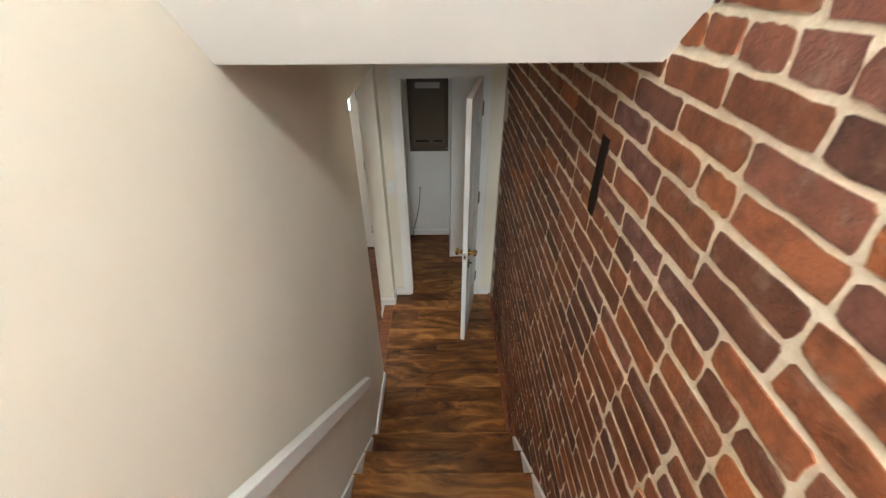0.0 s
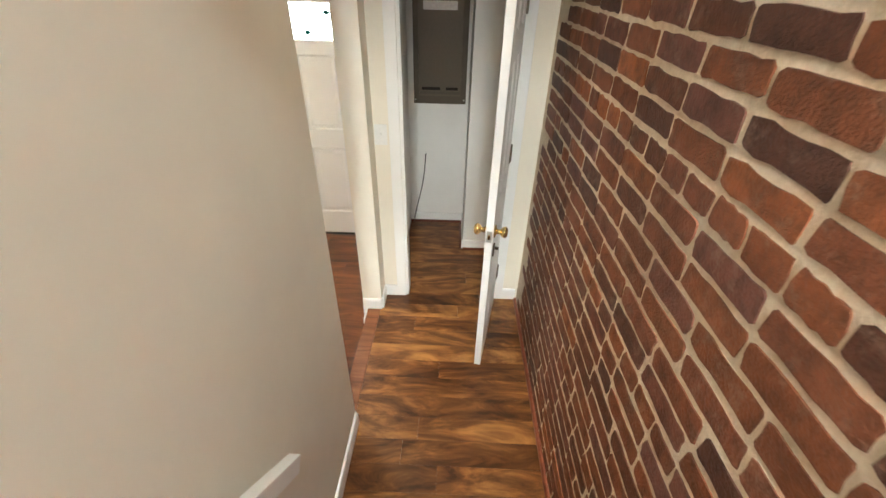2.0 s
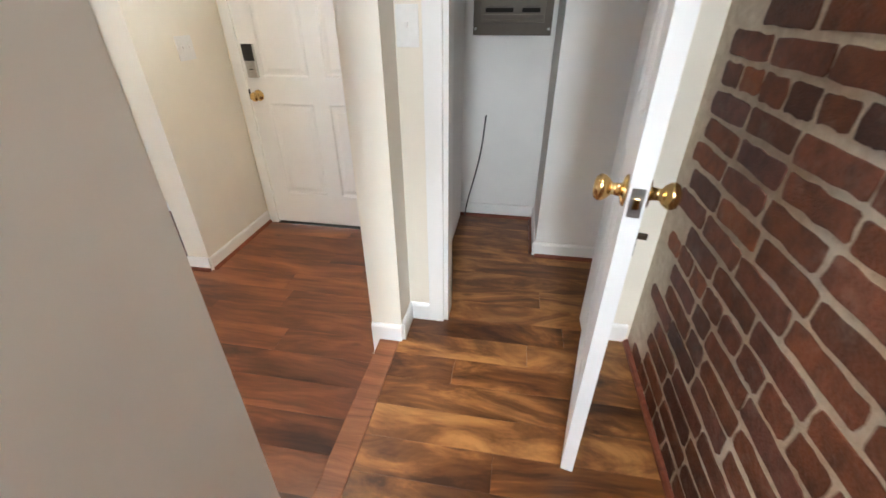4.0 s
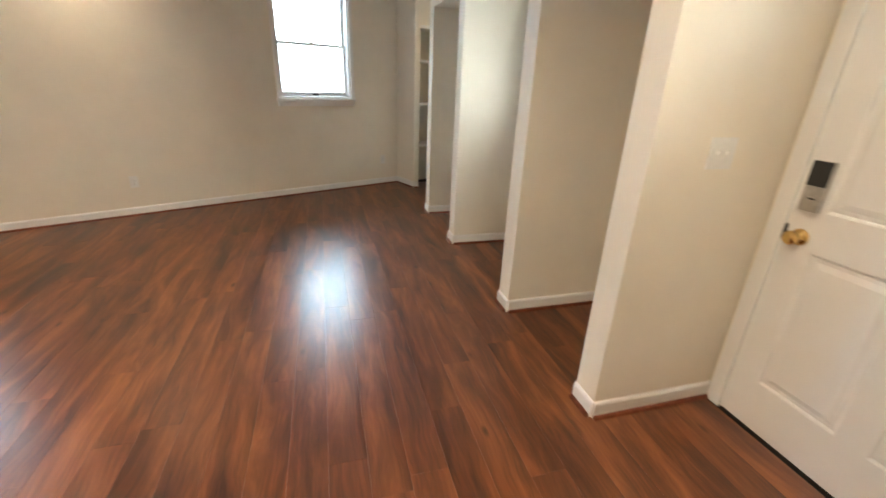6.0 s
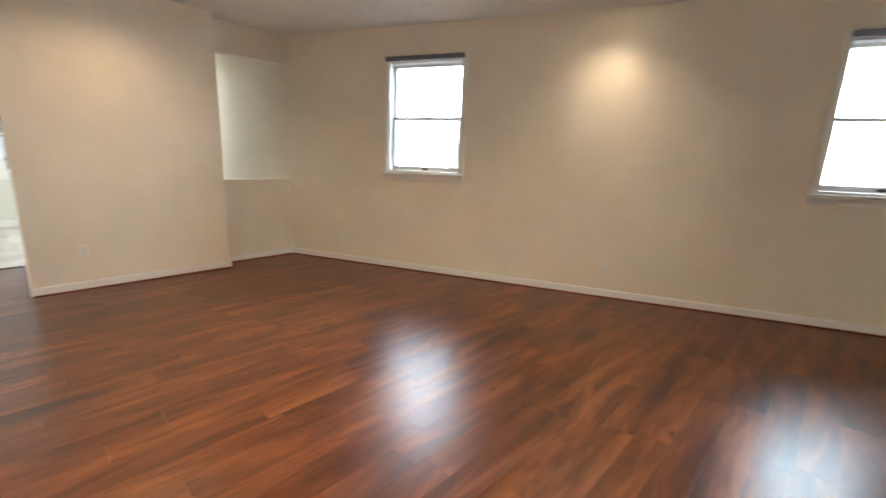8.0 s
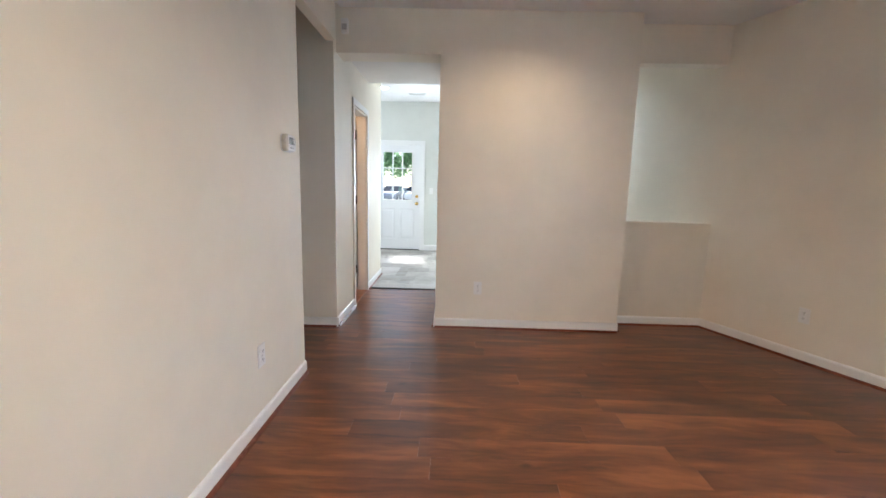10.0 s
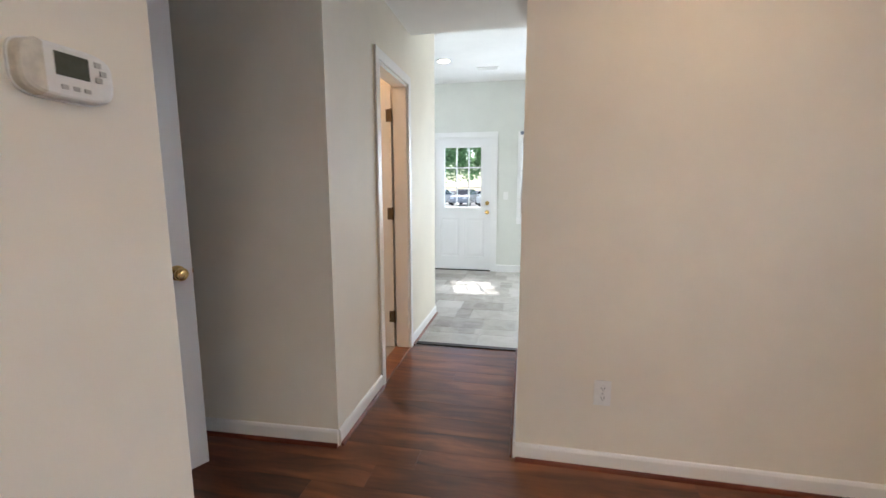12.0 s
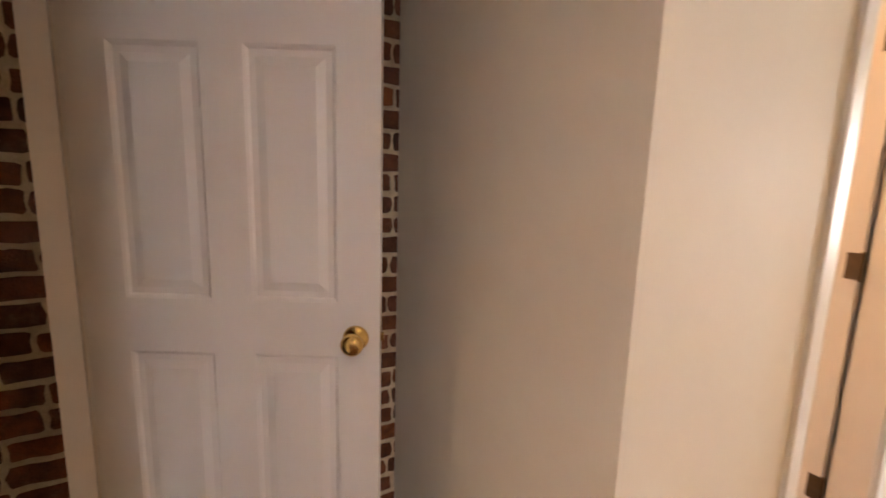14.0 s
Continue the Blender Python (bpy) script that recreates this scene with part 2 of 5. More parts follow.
M_SHOE = wood("quarter_round", (0.08, 0.02, 0.012), (0.15, 0.042, 0.022), (0.22, 0.07, 0.035), 0.35, streak=0.2, knots=False)
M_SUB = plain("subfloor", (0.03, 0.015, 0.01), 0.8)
M_BRICK = brick_material("old_brick", False)
M_BRICK_I = brick_material("old_brick_joined", True)
M_MORTAR = mortar_material()
M_TILE = tile_material()
M_GROUT = plain("grout", (0.33, 0.31, 0.29), 0.8)
M_BRASS = plain("brass", (0.72, 0.50, 0.20), 0.2, 1.0)
M_BRONZE = plain("dark_hinge_steel", (0.12, 0.085, 0.055), 0.38, 0.9)
M_STEEL = plain("brushed_steel", (0.48, 0.47, 0.45), 0.33, 0.9)
M_CREAM = plain("cream_plastic", (0.62, 0.57, 0.47), 0.4)
M_BLACK = plain("black_plastic", (0.02, 0.02, 0.022), 0.3)
M_WHITEP = plain("white_plastic", (0.78, 0.77, 0.74), 0.35, vary=0.03)
M_GREYPANEL = plain("grey_panel_enamel", (0.105, 0.086, 0.064), 0.36, 0.2, vary=0.05)
M_GREYP2 = plain("worn_panel_door", (0.13, 0.107, 0.08), 0.34, 0.25, vary=0.05)
M_LCD = plain("lcd_screen", (0.07, 0.085, 0.07), 0.2)
M_BLIND = plain("blue_grey_blind", (0.16, 0.18, 0.22), 0.7)
M_CABLE = plain("black_cable", (0.015, 0.015, 0.015), 0.5)
M_IRON = plain("rusted_iron_strap", (0.016, 0.010, 0.007), 0.95, 0.0, grain=90, vary=0.4)
M_IRON.node_tree.nodes["Principled BSDF"].inputs["Specular IOR Level"].default_value = 0.08
M_TEAL = plain("teal_glass_diamond", (0.01, 0.16, 0.15), 0.2)
M_GLASS = glass_material()
M_LAMP = glowing("lamp_diffuser", (1.0, 0.80, 0.55), 5.0)
# near-black colour that stands in for the shade inside slots and the duct
M_GAP = plain("shadow_gap", (0.015, 0.012, 0.01), 0.9)
M_RUBBER = plain("door_sweep", (0.02, 0.018, 0.016), 0.6)

# ---------------------------------------------------------------- mesh helpers


def box(bm, x0, x1, y0, y1, z0, z1, m=None):
    vs = [bm.verts.new((x, y, z)) for x in (x0, x1) for y in (y0, y1) for z in (z0, z1)]
    for f in ((0, 1, 3, 2), (4, 6, 7, 5), (0, 4, 5, 1), (2, 3, 7, 6), (0, 2, 6, 4), (1, 5, 7, 3)):
        bm.faces.new([vs[i] for i in f])
    if m is not None:
        bmesh.ops.transform(bm, matrix=m, verts=vs)
    return vs


def prism(bm, outline, axis, a, b):
    """A solid from an outline of (u, v) pairs, drawn along an axis from a to b."""
    def place(u, v, w):
        return {"x": (w, u, v), "y": (u, w, v), "z": (u, v, w)}[axis]
    lo = [bm.verts.new(place(u, v, a)) for u, v in outline]
    hi = [bm.verts.new(place(u, v, b)) for u, v in outline]
    n = len(outline)
    bm.faces.new(lo)
    bm.faces.new(hi[::-1])
    for i in range(n):
        bm.faces.new((lo[i], hi[i], hi[(i + 1) % n], lo[(i + 1) % n]))
    return lo + hi


def lathe(bm, profile, m, steps=20):
    """A turned solid from (radius, height) pairs about local z."""
    rings = []
    for r, h in profile:
        rings.append([bm.verts.new(m @ Vector((r * math.cos(2 * math.pi * i / steps), r * math.sin(2 * math.pi * i / steps), h))) for i in range(steps)])
    for a, b in zip(rings, rings[1:]):
        for i in range(steps):
            bm.faces.new((a[i], a[(i + 1) % steps], b[(i + 1) % steps], b[i]))
    bm.faces.new(rings[0][::-1])
    bm.faces.new(rings[-1])


def tube(bm, points, radius, sides=8):
    rings = []
    for i, p in enumerate(points):
        d = (Vector(points[min(i + 1, len(points) - 1)]) - Vector(points[max(i - 1, 0)])).normalized()
        q = d.to_track_quat("Z", "Y")
        rings.append([bm.verts.new(Vector(p) + q @ Vector((radius * math.cos(2 * math.pi * k / sides), radius * math.sin(2 * math.pi * k / sides), 0))) for k in range(sides)])
    for a, b in zip(rings, rings[1:]):
        for k in range(sides):
            bm.faces.new((a[k], a[(k + 1) % sides], b[(k + 1) % sides], b[k]))
    bm.faces.new(rings[0][::-1])
    bm.faces.new(rings[-1])


def mesh_of(name, bm, material, bevel=0.0, smooth=False):
    if bevel:
        bmesh.ops.bevel(bm, geom=list(bm.edges), offset=bevel, segments=2, profile=0.7, affect="EDGES", clamp_overlap=True)
    bmesh.ops.recalc_face_normals(bm, faces=bm.faces)
    me = bpy.data.meshes.new(name)
    bm.to_mesh(me)
    bm.free()
    me.materials.append(material)
    if smooth:
        for p in me.polygons:
            p.use_smooth = True
    return me


def part(name, bm, material, parent=None, label="", bevel=0.0, smooth=False):
    ob = new(name, mesh_of(name, bm, material, bevel, smooth))
    if parent is not None:
        ob.parent = parent
    if label:
        ob["label"] = label
    return ob


def bx(name, dims, material, parent=None, label="", bevel=0.0):
    bm = bmesh.new()
    box(bm, *dims)
    return part(name, bm, material, parent, label, bevel)


def thing(name, label, category, m=None, group=""):
    ob = new(name)
    ob.empty_display_size = 0.1
    if m is not None:
        ob.matrix_basis = m
    return tagged(ob, label, category, group)


def structure(name, boxes, material, label="", bevel=0.0):
    bm = bmesh.new()
    for b in boxes:
        box(bm, *b)
    return tagged(part(name, bm, material, None, "", bevel), label, kind="structure")


def shared(name, mesh, parent, m):
    ob = new(name, mesh)
    ob.parent = parent
    ob.matrix_basis = m
    return ob


# ---------------------------------------------------------------- plan
BRICK_X = 2.02          # face of the brick party wall
SW0, SW1 = 1.03, 1.10   # room face and stair face of the stair wall
STEP = 0.18             # landing above the room floor
CEIL = 2.68
LAND_Y = -1.62          # foot of the stair
RISE, RUN, STEPS = 0.19, 0.222, 14
SE_Y = -1.02            # near end of the stair wall
END_Y = -4.875          # end of the stair wall
ALC_Y = -5.795           # alcove wall
CH_X0, CH_X1, CH_Y = -1.43, 0.20, -5.865
HALL_X = 1.067
THR_Y = -7.21
BACK_Y = -10.37
HALF_Y = -6.095
FIN_Y, NICHE_Y = 0.42, 1.08
STUB_Y0, STUB_Y = 0.33, 0.495   # stub wall square to the window wall
LW0, LW1, LW_Y = 0.968, 1.095, -0.152   # wall end between front door and landing
WX, WK = -3.187, -0.42   # window wall: x = WX + WK * (y + 3.98)


def wall_x(y):
    return WX + WK * (y + 3.98)


WALL_TURN = math.atan2(-WK, 1.0)          # turn of the window wall from the y axis
W_ORIGIN = Vector((wall_x(0.0), 0.0, 0.0))
W_ALONG = Vector((WK, 1.0, 0)).normalized()   # along the wall, towards +y
# local frame of the window wall: u along the wall (towards -y), v into the room, w up
W_FRAME = Matrix(((-W_ALONG.x, W_ALONG.y, 0, W_ORIGIN.x), (-W_ALONG.y, -W_ALONG.x, 0, W_ORIGIN.y), (0, 0, 1, 0), (0, 0, 0, 1)))
W_LEN = math.sqrt(1 + WK * WK)

# ---------------------------------------------------------------- window wall
WIN_U = [(c - 0.437, c + 0.437) for c in (0.768, 4.752)]   # two windows along u
WIN_Z = (1.142, 2.325)
OUT = -0.20   # thickness, outwards is -v in this frame
bm = bmesh.new()
us = [-1.35] + [u for w in WIN_U for u in w] + [8.6 * W_LEN]
for i in range(0, len(us), 2):
    box(bm, us[i], us[i + 1], OUT, 0, -0.1, 2.95)
for a, b in WIN_U:
    box(bm, a, b, OUT, 0, -0.1, WIN_Z[0])
    box(bm, a, b, OUT, 0, WIN_Z[1], 2.95)
bm.transform(W_FRAME)
wall_west = tagged(part("wall_west", bm, M_WALL), "greige painted drywall outer wall with two windows", kind="structure")


def sash_window(name, a, b, z0, z1, frame_m, label, blind=True):
    """A double-hung window in a wall whose room face is v = 0, outside at v < 0."""
    w = tagged(new(name), label, "window", kind="structure")
    w.matrix_basis = frame_m
    c = 0.045
    bm = bmesh.new()
    box(bm, a - c, a, 0.0, 0.018, z0, z1)
    box(bm, b, b + c, 0.0, 0.018, z0, z1)
    box(bm, a - c, b + c, 0.0, 0.018, z1, z1 + c)
    part("window_frame", bm, M_TRIM, w, "white painted casing", 0.003)
    bm = bmesh.new()
    for p, q in ((a, a + 0.02), (b - 0.02, b)):
        box(bm, p, q, OUT, -0.002, z0, z1)
    box(bm, a + 0.02, b - 0.02, OUT, -0.002, z1 - 0.02, z1)
    box(bm, a + 0.02, b - 0.02, OUT, -0.002, z0, z0 + 0.02)
    part("jamb", bm, M_TRIM, w)
    bx("window_sill", (a - c - 0.008, b + c + 0.008, -0.03, 0.045, z0 - 0.028, z0 - 0.002), M_TRIM, w, "white stool", 0.004)
    bx("apron", (a - c, b + c, 0.0, 0.016, z0 - 0.085, z0 - 0.03), M_TRIM, w, "", 0.003)
    mid = (z0 + z1) / 2 + 0.0
    for nm, lo, hi, v in (("lower_sash", z0 + 0.022, mid + 0.015, -0.07), ("upper_sash", mid - 0.015, z1 - 0.022, -0.105)):
        bm = bmesh.new()
        f, t = 0.028, 0.03
        box(bm, a + 0.022, a + 0.022 + f, v - t, v, lo, hi)
        box(bm, b - 0.022 - f, b - 0.022, v - t, v, lo, hi)
        box(bm, a + 0.022 + f, b - 0.022 - f, v - t, v, lo, lo + (0.05 if nm == "lower_sash" else 0.028))
        box(bm, a + 0.022 + f, b - 0.022 - f, v - t, v, hi - 0.028, hi)
        s = part(nm, bm, M_TRIM, w, "", 0.002)
        g = bx("pane", (a + 0.05, b - 0.05, v - 0.018, v - 0.014, lo + 0.02, hi - 0.02), M_GLASS, s, "clear window glass")
        g.visible_shadow = False
    m = (a + b) / 2
    bx("sash_lift", (m - 0.035, m + 0.035, -0.07, -0.055, z0 + 0.035, z0 + 0.055), M_BLACK, w, "dark sash lift", 0.003)
    bx("sash_lock", (m - 0.03, m + 0.03, -0.085, -0.06, mid + 0.016, mid + 0.03), M_BRONZE, w, "", 0.003)
    if blind:
        b2 = bmesh.new()
        box(b2, a - 0.012, b + 0.012, 0.02, 0.06, z1 - 0.004, z1 + 0.042)
        bl = part("blind", b2, M_BLIND, w, "rolled blue-grey blind headrail", 0.006)
    return w


sash_window("window_1", *WIN_U[0], *WIN_Z, W_FRAME, "white double-hung window with rolled-up blind in greige wall")
sash_window("window_2", *WIN_U[1], *WIN_Z, W_FRAME, "white double-hung window with rolled-up blind beside half wall")

# ---------------------------------------------------------------- walls
structure("wall_stair", [(SW0, SW1, END_Y, SE_Y, 0, 5.3), (SW0, SW1, SE_Y, 0.0, 2.31, 5.3)], M_WALL,
          "greige painted wall between stair and living room")
structure("wall_landing", [(LW0, LW1, LW_Y, 1.20, 0, 2.31), (LW0, LW1, 0.0, 1.20, 2.31, 2.95)], M_WALL,
          "painted wall end between front door and landing")
structure("wall_closet_front", [(LW1, 1.245, 0, 0.11, 0, 2.95), (1.245, 1.86, 0, 0.11, STEP + 2.03, 2.95), (1.86, 2.03, 0, 0.11, 0, 2.95)],
          M_WALL, "cream painted wall round the closet door")
structure("wall_closet_back", [(LW1, 1.648, 1.07, 1.20, 0, 2.95)], M_CEIL, "white painted back wall of the closet")
structure("wall_closet_box", [(1.648, 2.2, 0.62, 1.20, 0, 2.95)], M_CEIL, "white boxed-in corner of the closet")
structure("wall_closet_east", [(2.02, 2.2, 0.11, 0.62, 0, 2.95)], M_CEIL, "white side wall of the closet")
structure("wall_closet_west", [(LW1, 1.175, 0.11, 1.07, 0, 2.95)], M_CEIL, "white side wall of the closet")
structure("wall_understair", [(SW1, 1.20, END_Y, END_Y + 0.06, 0, 2.9), (1.20, 1.965, END_Y, END_Y + 0.06, 2.05, 2.9), (1.965, 2.03, END_Y, END_Y + 0.06, 0, 2.9)],
          M_WALL, "painted wall under the stair with a door opening")
ALC_Y1 = -5.757   # the alcove wall at the bricks, a little out of square
bm = bmesh.new()
prism(bm, [(HALL_X, ALC_Y - 0.11), (2.2, ALC_Y - 0.11), (2.2, ALC_Y1), (2.02, ALC_Y1), (HALL_X, ALC_Y)], "z", 0, CEIL)
box(bm, SW0 + 0.02, HALL_X + 0.06, ALC_Y + 0.002, END_Y, 2.40, CEIL)
tagged(part("wall_alcove", bm, M_WALL), "shaded greige wall at the back of the alcove", kind="structure")
BD0, BD1 = -7.095, -6.478
structure("wall_hall", [(HALL_X, 1.17, BD1, ALC_Y - 0.11, 0, CEIL), (HALL_X, 1.17, BD0, BD1, 2.03, CEIL), (HALL_X, 1.17, THR_Y, BD0, 0, CEIL), (HALL_X, 1.17, -8.05, THR_Y, 0, 2.95)],
          M_WALL, "pale painted hall wall with a bathroom door")
structure("wall_chimney", [(CH_X0, CH_X1, THR_Y, CH_Y, 0, 2.95)], M_WALL, "boxed-in chimney breast, greige painted")
structure("wall_half", [(wall_x(HALF_Y) - 0.05, CH_X0, HALF_Y - 0.12, HALF_Y, 0, 0.98)], M_WALL, "painted half wall with open pass-through above")
structure("beam_hall", [(CH_X1, HALL_X, -6.10, CH_Y, 2.33, 2.95)], M_WALL, "dropped painted beam across the hall")
structure("beam_half", [(wall_x(HALF_Y) - 0.05, CH_X0, HALF_Y - 0.12, HALF_Y, 2.36, 2.95)], M_WALL, "dropped painted beam over the pass-through")
structure("wall_kitchen", [(-1.45, -1.25, BACK_Y, -8.55, 0, 2.95), (1.17, 3.2, -8.05, -7.93, 0, 2.95), (3.2, 3.3, BACK_Y, -9.75, 0, 2.95), (3.2, 3.3, -8.65, -7.93, 0, 2.95), (3.2, 3.3, -9.75, -8.65, 0, 1.05), (3.2, 3.3, -9.75, -8.65, 2.1, 2.95)], M_KWALL, "pale painted kitchen wall")
KW0, KW1, KZ0, KZ1 = -0.60, 0.27, 0.83, 2.06
KD0, KD1 = 0.685, 1.60
structure("wall_south", [(KD1, 3.3, BACK_Y - 0.15, BACK_Y, -0.1, 2.95), (KD0, KD1, BACK_Y - 0.15, BACK_Y, 2.04, 2.95), (KW1, KD0, BACK_Y - 0.15, BACK_Y, -0.1, 2.95),
                         (KW0, KW1, BACK_Y - 0.15, BACK_Y, -0.1, KZ0), (KW0, KW1, BACK_Y - 0.15, BACK_Y, KZ1, 2.95), (-1.45, KW0, BACK_Y - 0.15, BACK_Y, -0.1, 2.95)],
          M_KWALL, "pale painted kitchen outer wall with door and window")
# last box: unseen partition added to keep the gap behind the open door dark
structure("wall_bath", [(1.17, 2.9, -6.13, -5.905, 0, CEIL), (2.8, 2.9, -7.93, -6.13, 0, CEIL), (1.17, 2.8, -7.27, -7.165, 0, CEIL)], M_CEIL, "white bathroom walls with an added partition that shades the door gap")

# the niche side: fins, header and back wall
FINS = [(-0.395, -0.255), (-1.355, -1.205), (-2.585, -2.445), (-3.555, -3.415)]
fin_boxes = [(a, b, FIN_Y, NICHE_Y, 0, 2.40) for a, b in FINS]
for k, b in enumerate(fin_boxes):
    structure("wall_fin_%d" % (k + 1), [b], M_WALL, "greige painted wall fin between two niches")
structure("wall_niche_header", [(-2.585, LW0, FIN_Y, NICHE_Y, 2.40, CEIL), (-3.415, -2.585, FIN_Y, NICHE_Y, 2.05, CEIL), (-3.555, -3.415, FIN_Y, NICHE_Y, 2.40, CEIL), (wall_x(FIN_Y), -3.555, FIN_Y, 0.55, 2.40, CEIL)], M_WALL,
          "painted header above the niches")
NW0, NW1, NWZ0, NWZ1 = -2.18, -1.62, 1.10, 2.10
structure("wall_north", [(-5.4, NW0, NICHE_Y, 1.25, 0, 2.95), (NW0, NW1, NICHE_Y, 1.25, 0, NWZ0), (NW0, NW1, NICHE_Y, 1.25, NWZ1, 2.95), (NW1, -0.2, NICHE_Y, 1.25, 0, 2.95), (-0.2, 0.80, NICHE_Y, 1.25, 2.03, 2.95), (0.80, LW0, NICHE_Y, 1.25, 0, 2.95)], M_WALL,
          "painted wall at the back of the niches")
bm = bmesh.new()
prism(bm, [(wall_x(STUB_Y0) - 0.05, STUB_Y0), (wall_x(STUB_Y0), STUB_Y0), (-4.62, STUB_Y), (-4.62, 0.56), (-5.15, 0.56)], "z", 0, 2.40)
box(bm, -4.95, -4.62, 0.56, NICHE_Y, 1.99, 2.40)
tagged(part("wall_shelf_stub", bm, M_WALL), "painted stub wall beside the built-in shelves", kind="structure")

# ---------------------------------------------------------------- ceilings
bm = bmesh.new()
prism(bm, [(wall_x(1.25) - 0.12, 1.25), (SW0, 1.25), (SW0, CH_Y), (CH_X0, CH_Y), (CH_X0, HALF_Y), (wall_x(HALF_Y) - 0.12, HALF_Y)], "z", CEIL, CEIL + 0.12)
box(bm, SW0, HALL_X + 0.06, ALC_Y, END_Y, CEIL, CEIL + 0.12)
tagged(part("ceiling", bm, M_CEIL), "white painted living room ceiling", kind="structure")
structure("ceiling_landing", [(SW1, 2.15, -2.2, 1.25, 2.69, 2.80)], M_CEIL, "white ceiling over the landing")
bm = bmesh.new()
prism(bm, [(-1.35, BACK_Y), (3.3, BACK_Y), (3.3, THR_Y), (CH_X0, THR_Y), (CH_X0, HALF_Y - 0.12), (wall_x(HALF_Y - 0.12) - 0.12, HALF_Y - 0.12), (-1.35, -8.6)], "z", 2.83, 2.95)
tagged(part("ceiling_kitchen", bm, M_CEIL), "white kitchen ceiling", kind="structure")
structure("ceiling_hall", [(CH_X1, HALL_X, THR_Y, -6.10, 2.41, 2.95)], M_CEIL, "white lowered hall ceiling")
structure("ceiling_alcove", [(HALL_X + 0.06, 2.9, -7.93, END_Y, CEIL, 2.79)], M_CEIL, "white ceiling over alcove and bathroom")
bm = bmesh.new()
prism(bm, [(-2.2, 2.69), (-2.2, 2.8), (-4.7, 5.3), (-6.6, 5.3), (-6.6, 5.2), (-4.75, 5.2)], "x", SW1, 2.03)
tagged(part("ceiling_stair", bm, M_CEIL), "white sloped ceiling over the stair", kind="structure")
structure("wall_upper", [(SW0, 2.15, -6.6, -6.5, 2.8, 3.5), (SW0, 2.15, -6.6, -6.5, 4.9, 5.3), (SW0, 1.2, -6.6, -6.5, 3.5, 4.9), (1.95, 2.15, -6.6, -6.5, 3.5, 4.9),
                         (SW0, SW1, -6.5, END_Y, 2.8, 5.3)], M_WALL, "painted walls of the upper hall")
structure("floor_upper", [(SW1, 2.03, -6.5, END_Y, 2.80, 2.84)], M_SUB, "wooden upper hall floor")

# ---------------------------------------------------------------- baseboards


def base_run(name, p, q, side, h=0.085, shoe=True, z=0.0, material=None):
    """A baseboard from p to q on the ground plan; side: +1 puts it to the left of the run."""
    p, q = Vector((*p, 0)), Vector((*q, 0))
    d = (q - p)
    n = Vector((-d.y, d.x, 0)).normalized() * side
    L = d.length
    m = Matrix.Translation((p.x, p.y, z)) @ Matrix(((d.x / L, n.x, 0, 0), (d.y / L, n.y, 0, 0), (0, 0, 1, 0), (0, 0, 0, 1)))
    bm = bmesh.new()
    vs = prism(bm, [(0, 0), (0.013, 0), (0.013, h - 0.014), (0.009, h - 0.004), (0.005, h), (0, h)], "x", 0, L)
    bm.transform(m)
    ob = tagged(part(name, bm, material or M_TRIM), "white painted wooden baseboard", kind="structure")
    if shoe:
        bm = bmesh.new()
        prism(bm, [(0.013, 0), (0.029, 0), (0.027, 0.009), (0.021, 0.015), (0.013, 0.017)], "x", 0, L)
        bm.transform(m)
        s = part("shoe_moulding", bm, M_SHOE, ob, "red-brown quarter round at the floor")
    return ob


# the rooms' runs
yw = 0.40
base_run("baseboard", (wall_x(STUB_Y0), STUB_Y0), (wall_x(HALF_Y), HALF_Y), 1)
base_run("baseboard", (wall_x(HALF_Y), HALF_Y), (CH_X0, HALF_Y), 1)
base_run("baseboard", (CH_X0, HALF_Y), (CH_X0, CH_Y), 1)
base_run("baseboard", (CH_X0, CH_Y), (CH_X1, CH_Y), 1)
base_run("baseboard", (CH_X1, CH_Y), (CH_X1, THR_Y), 1)
base_run("baseboard", (SW0, END_Y), (SW0, SE_Y), 1)
base_run("baseboard", (SW0, SE_Y), (SW1, SE_Y), 1, 0.085, False, STEP)
base_run("baseboard", (SW1, END_Y), (SW0, END_Y), 1)
base_run("baseboard", (2.01, ALC_Y1), (HALL_X, ALC_Y), -1)
base_run("baseboard", (HALL_X, ALC_Y), (HALL_X, BD1 + 0.06), -1)
base_run("baseboard", (HALL_X, BD0 - 0.06), (HALL_X, -8.05), -1)
base_run("baseboard", (KW1 - 1.4, BACK_Y), (KD0 - 0.06, BACK_Y), 1, 0.11, False)
base_run("baseboard", (KD1 + 0.06, BACK_Y), (3.2, BACK_Y), 1, 0.11, False)
for a, b in FINS:
    base_run("baseboard", (a, FIN_Y), (b, FIN_Y), -1)
    base_run("baseboard", (b, FIN_Y), (b, NICHE_Y), -1)
    base_run("baseboard", (a, NICHE_Y), (a, FIN_Y), -1)
for a, b in ((-1.205, -0.395), (-2.445, -1.355), (-3.415, -2.585)):
    base_run("baseboard", (a, NICHE_Y), (b, NICHE_Y), -1)
base_run("baseboard", (LW0, NICHE_Y), (LW0, LW_Y), -1)
base_run("baseboard", (LW0, LW_Y), (LW1, LW_Y), -1, 0.26, False)
base_run("baseboard", (LW1, LW_Y), (LW1, 0.0), -1, 0.085, False, STEP)
base_run("baseboard", (LW1, 0.0), (1.185, 0.0), -1, 0.085, False, STEP)
base_run("baseboard", (1.92, 0.0), (2.01, 0.0), -1, 0.085, False, STEP)
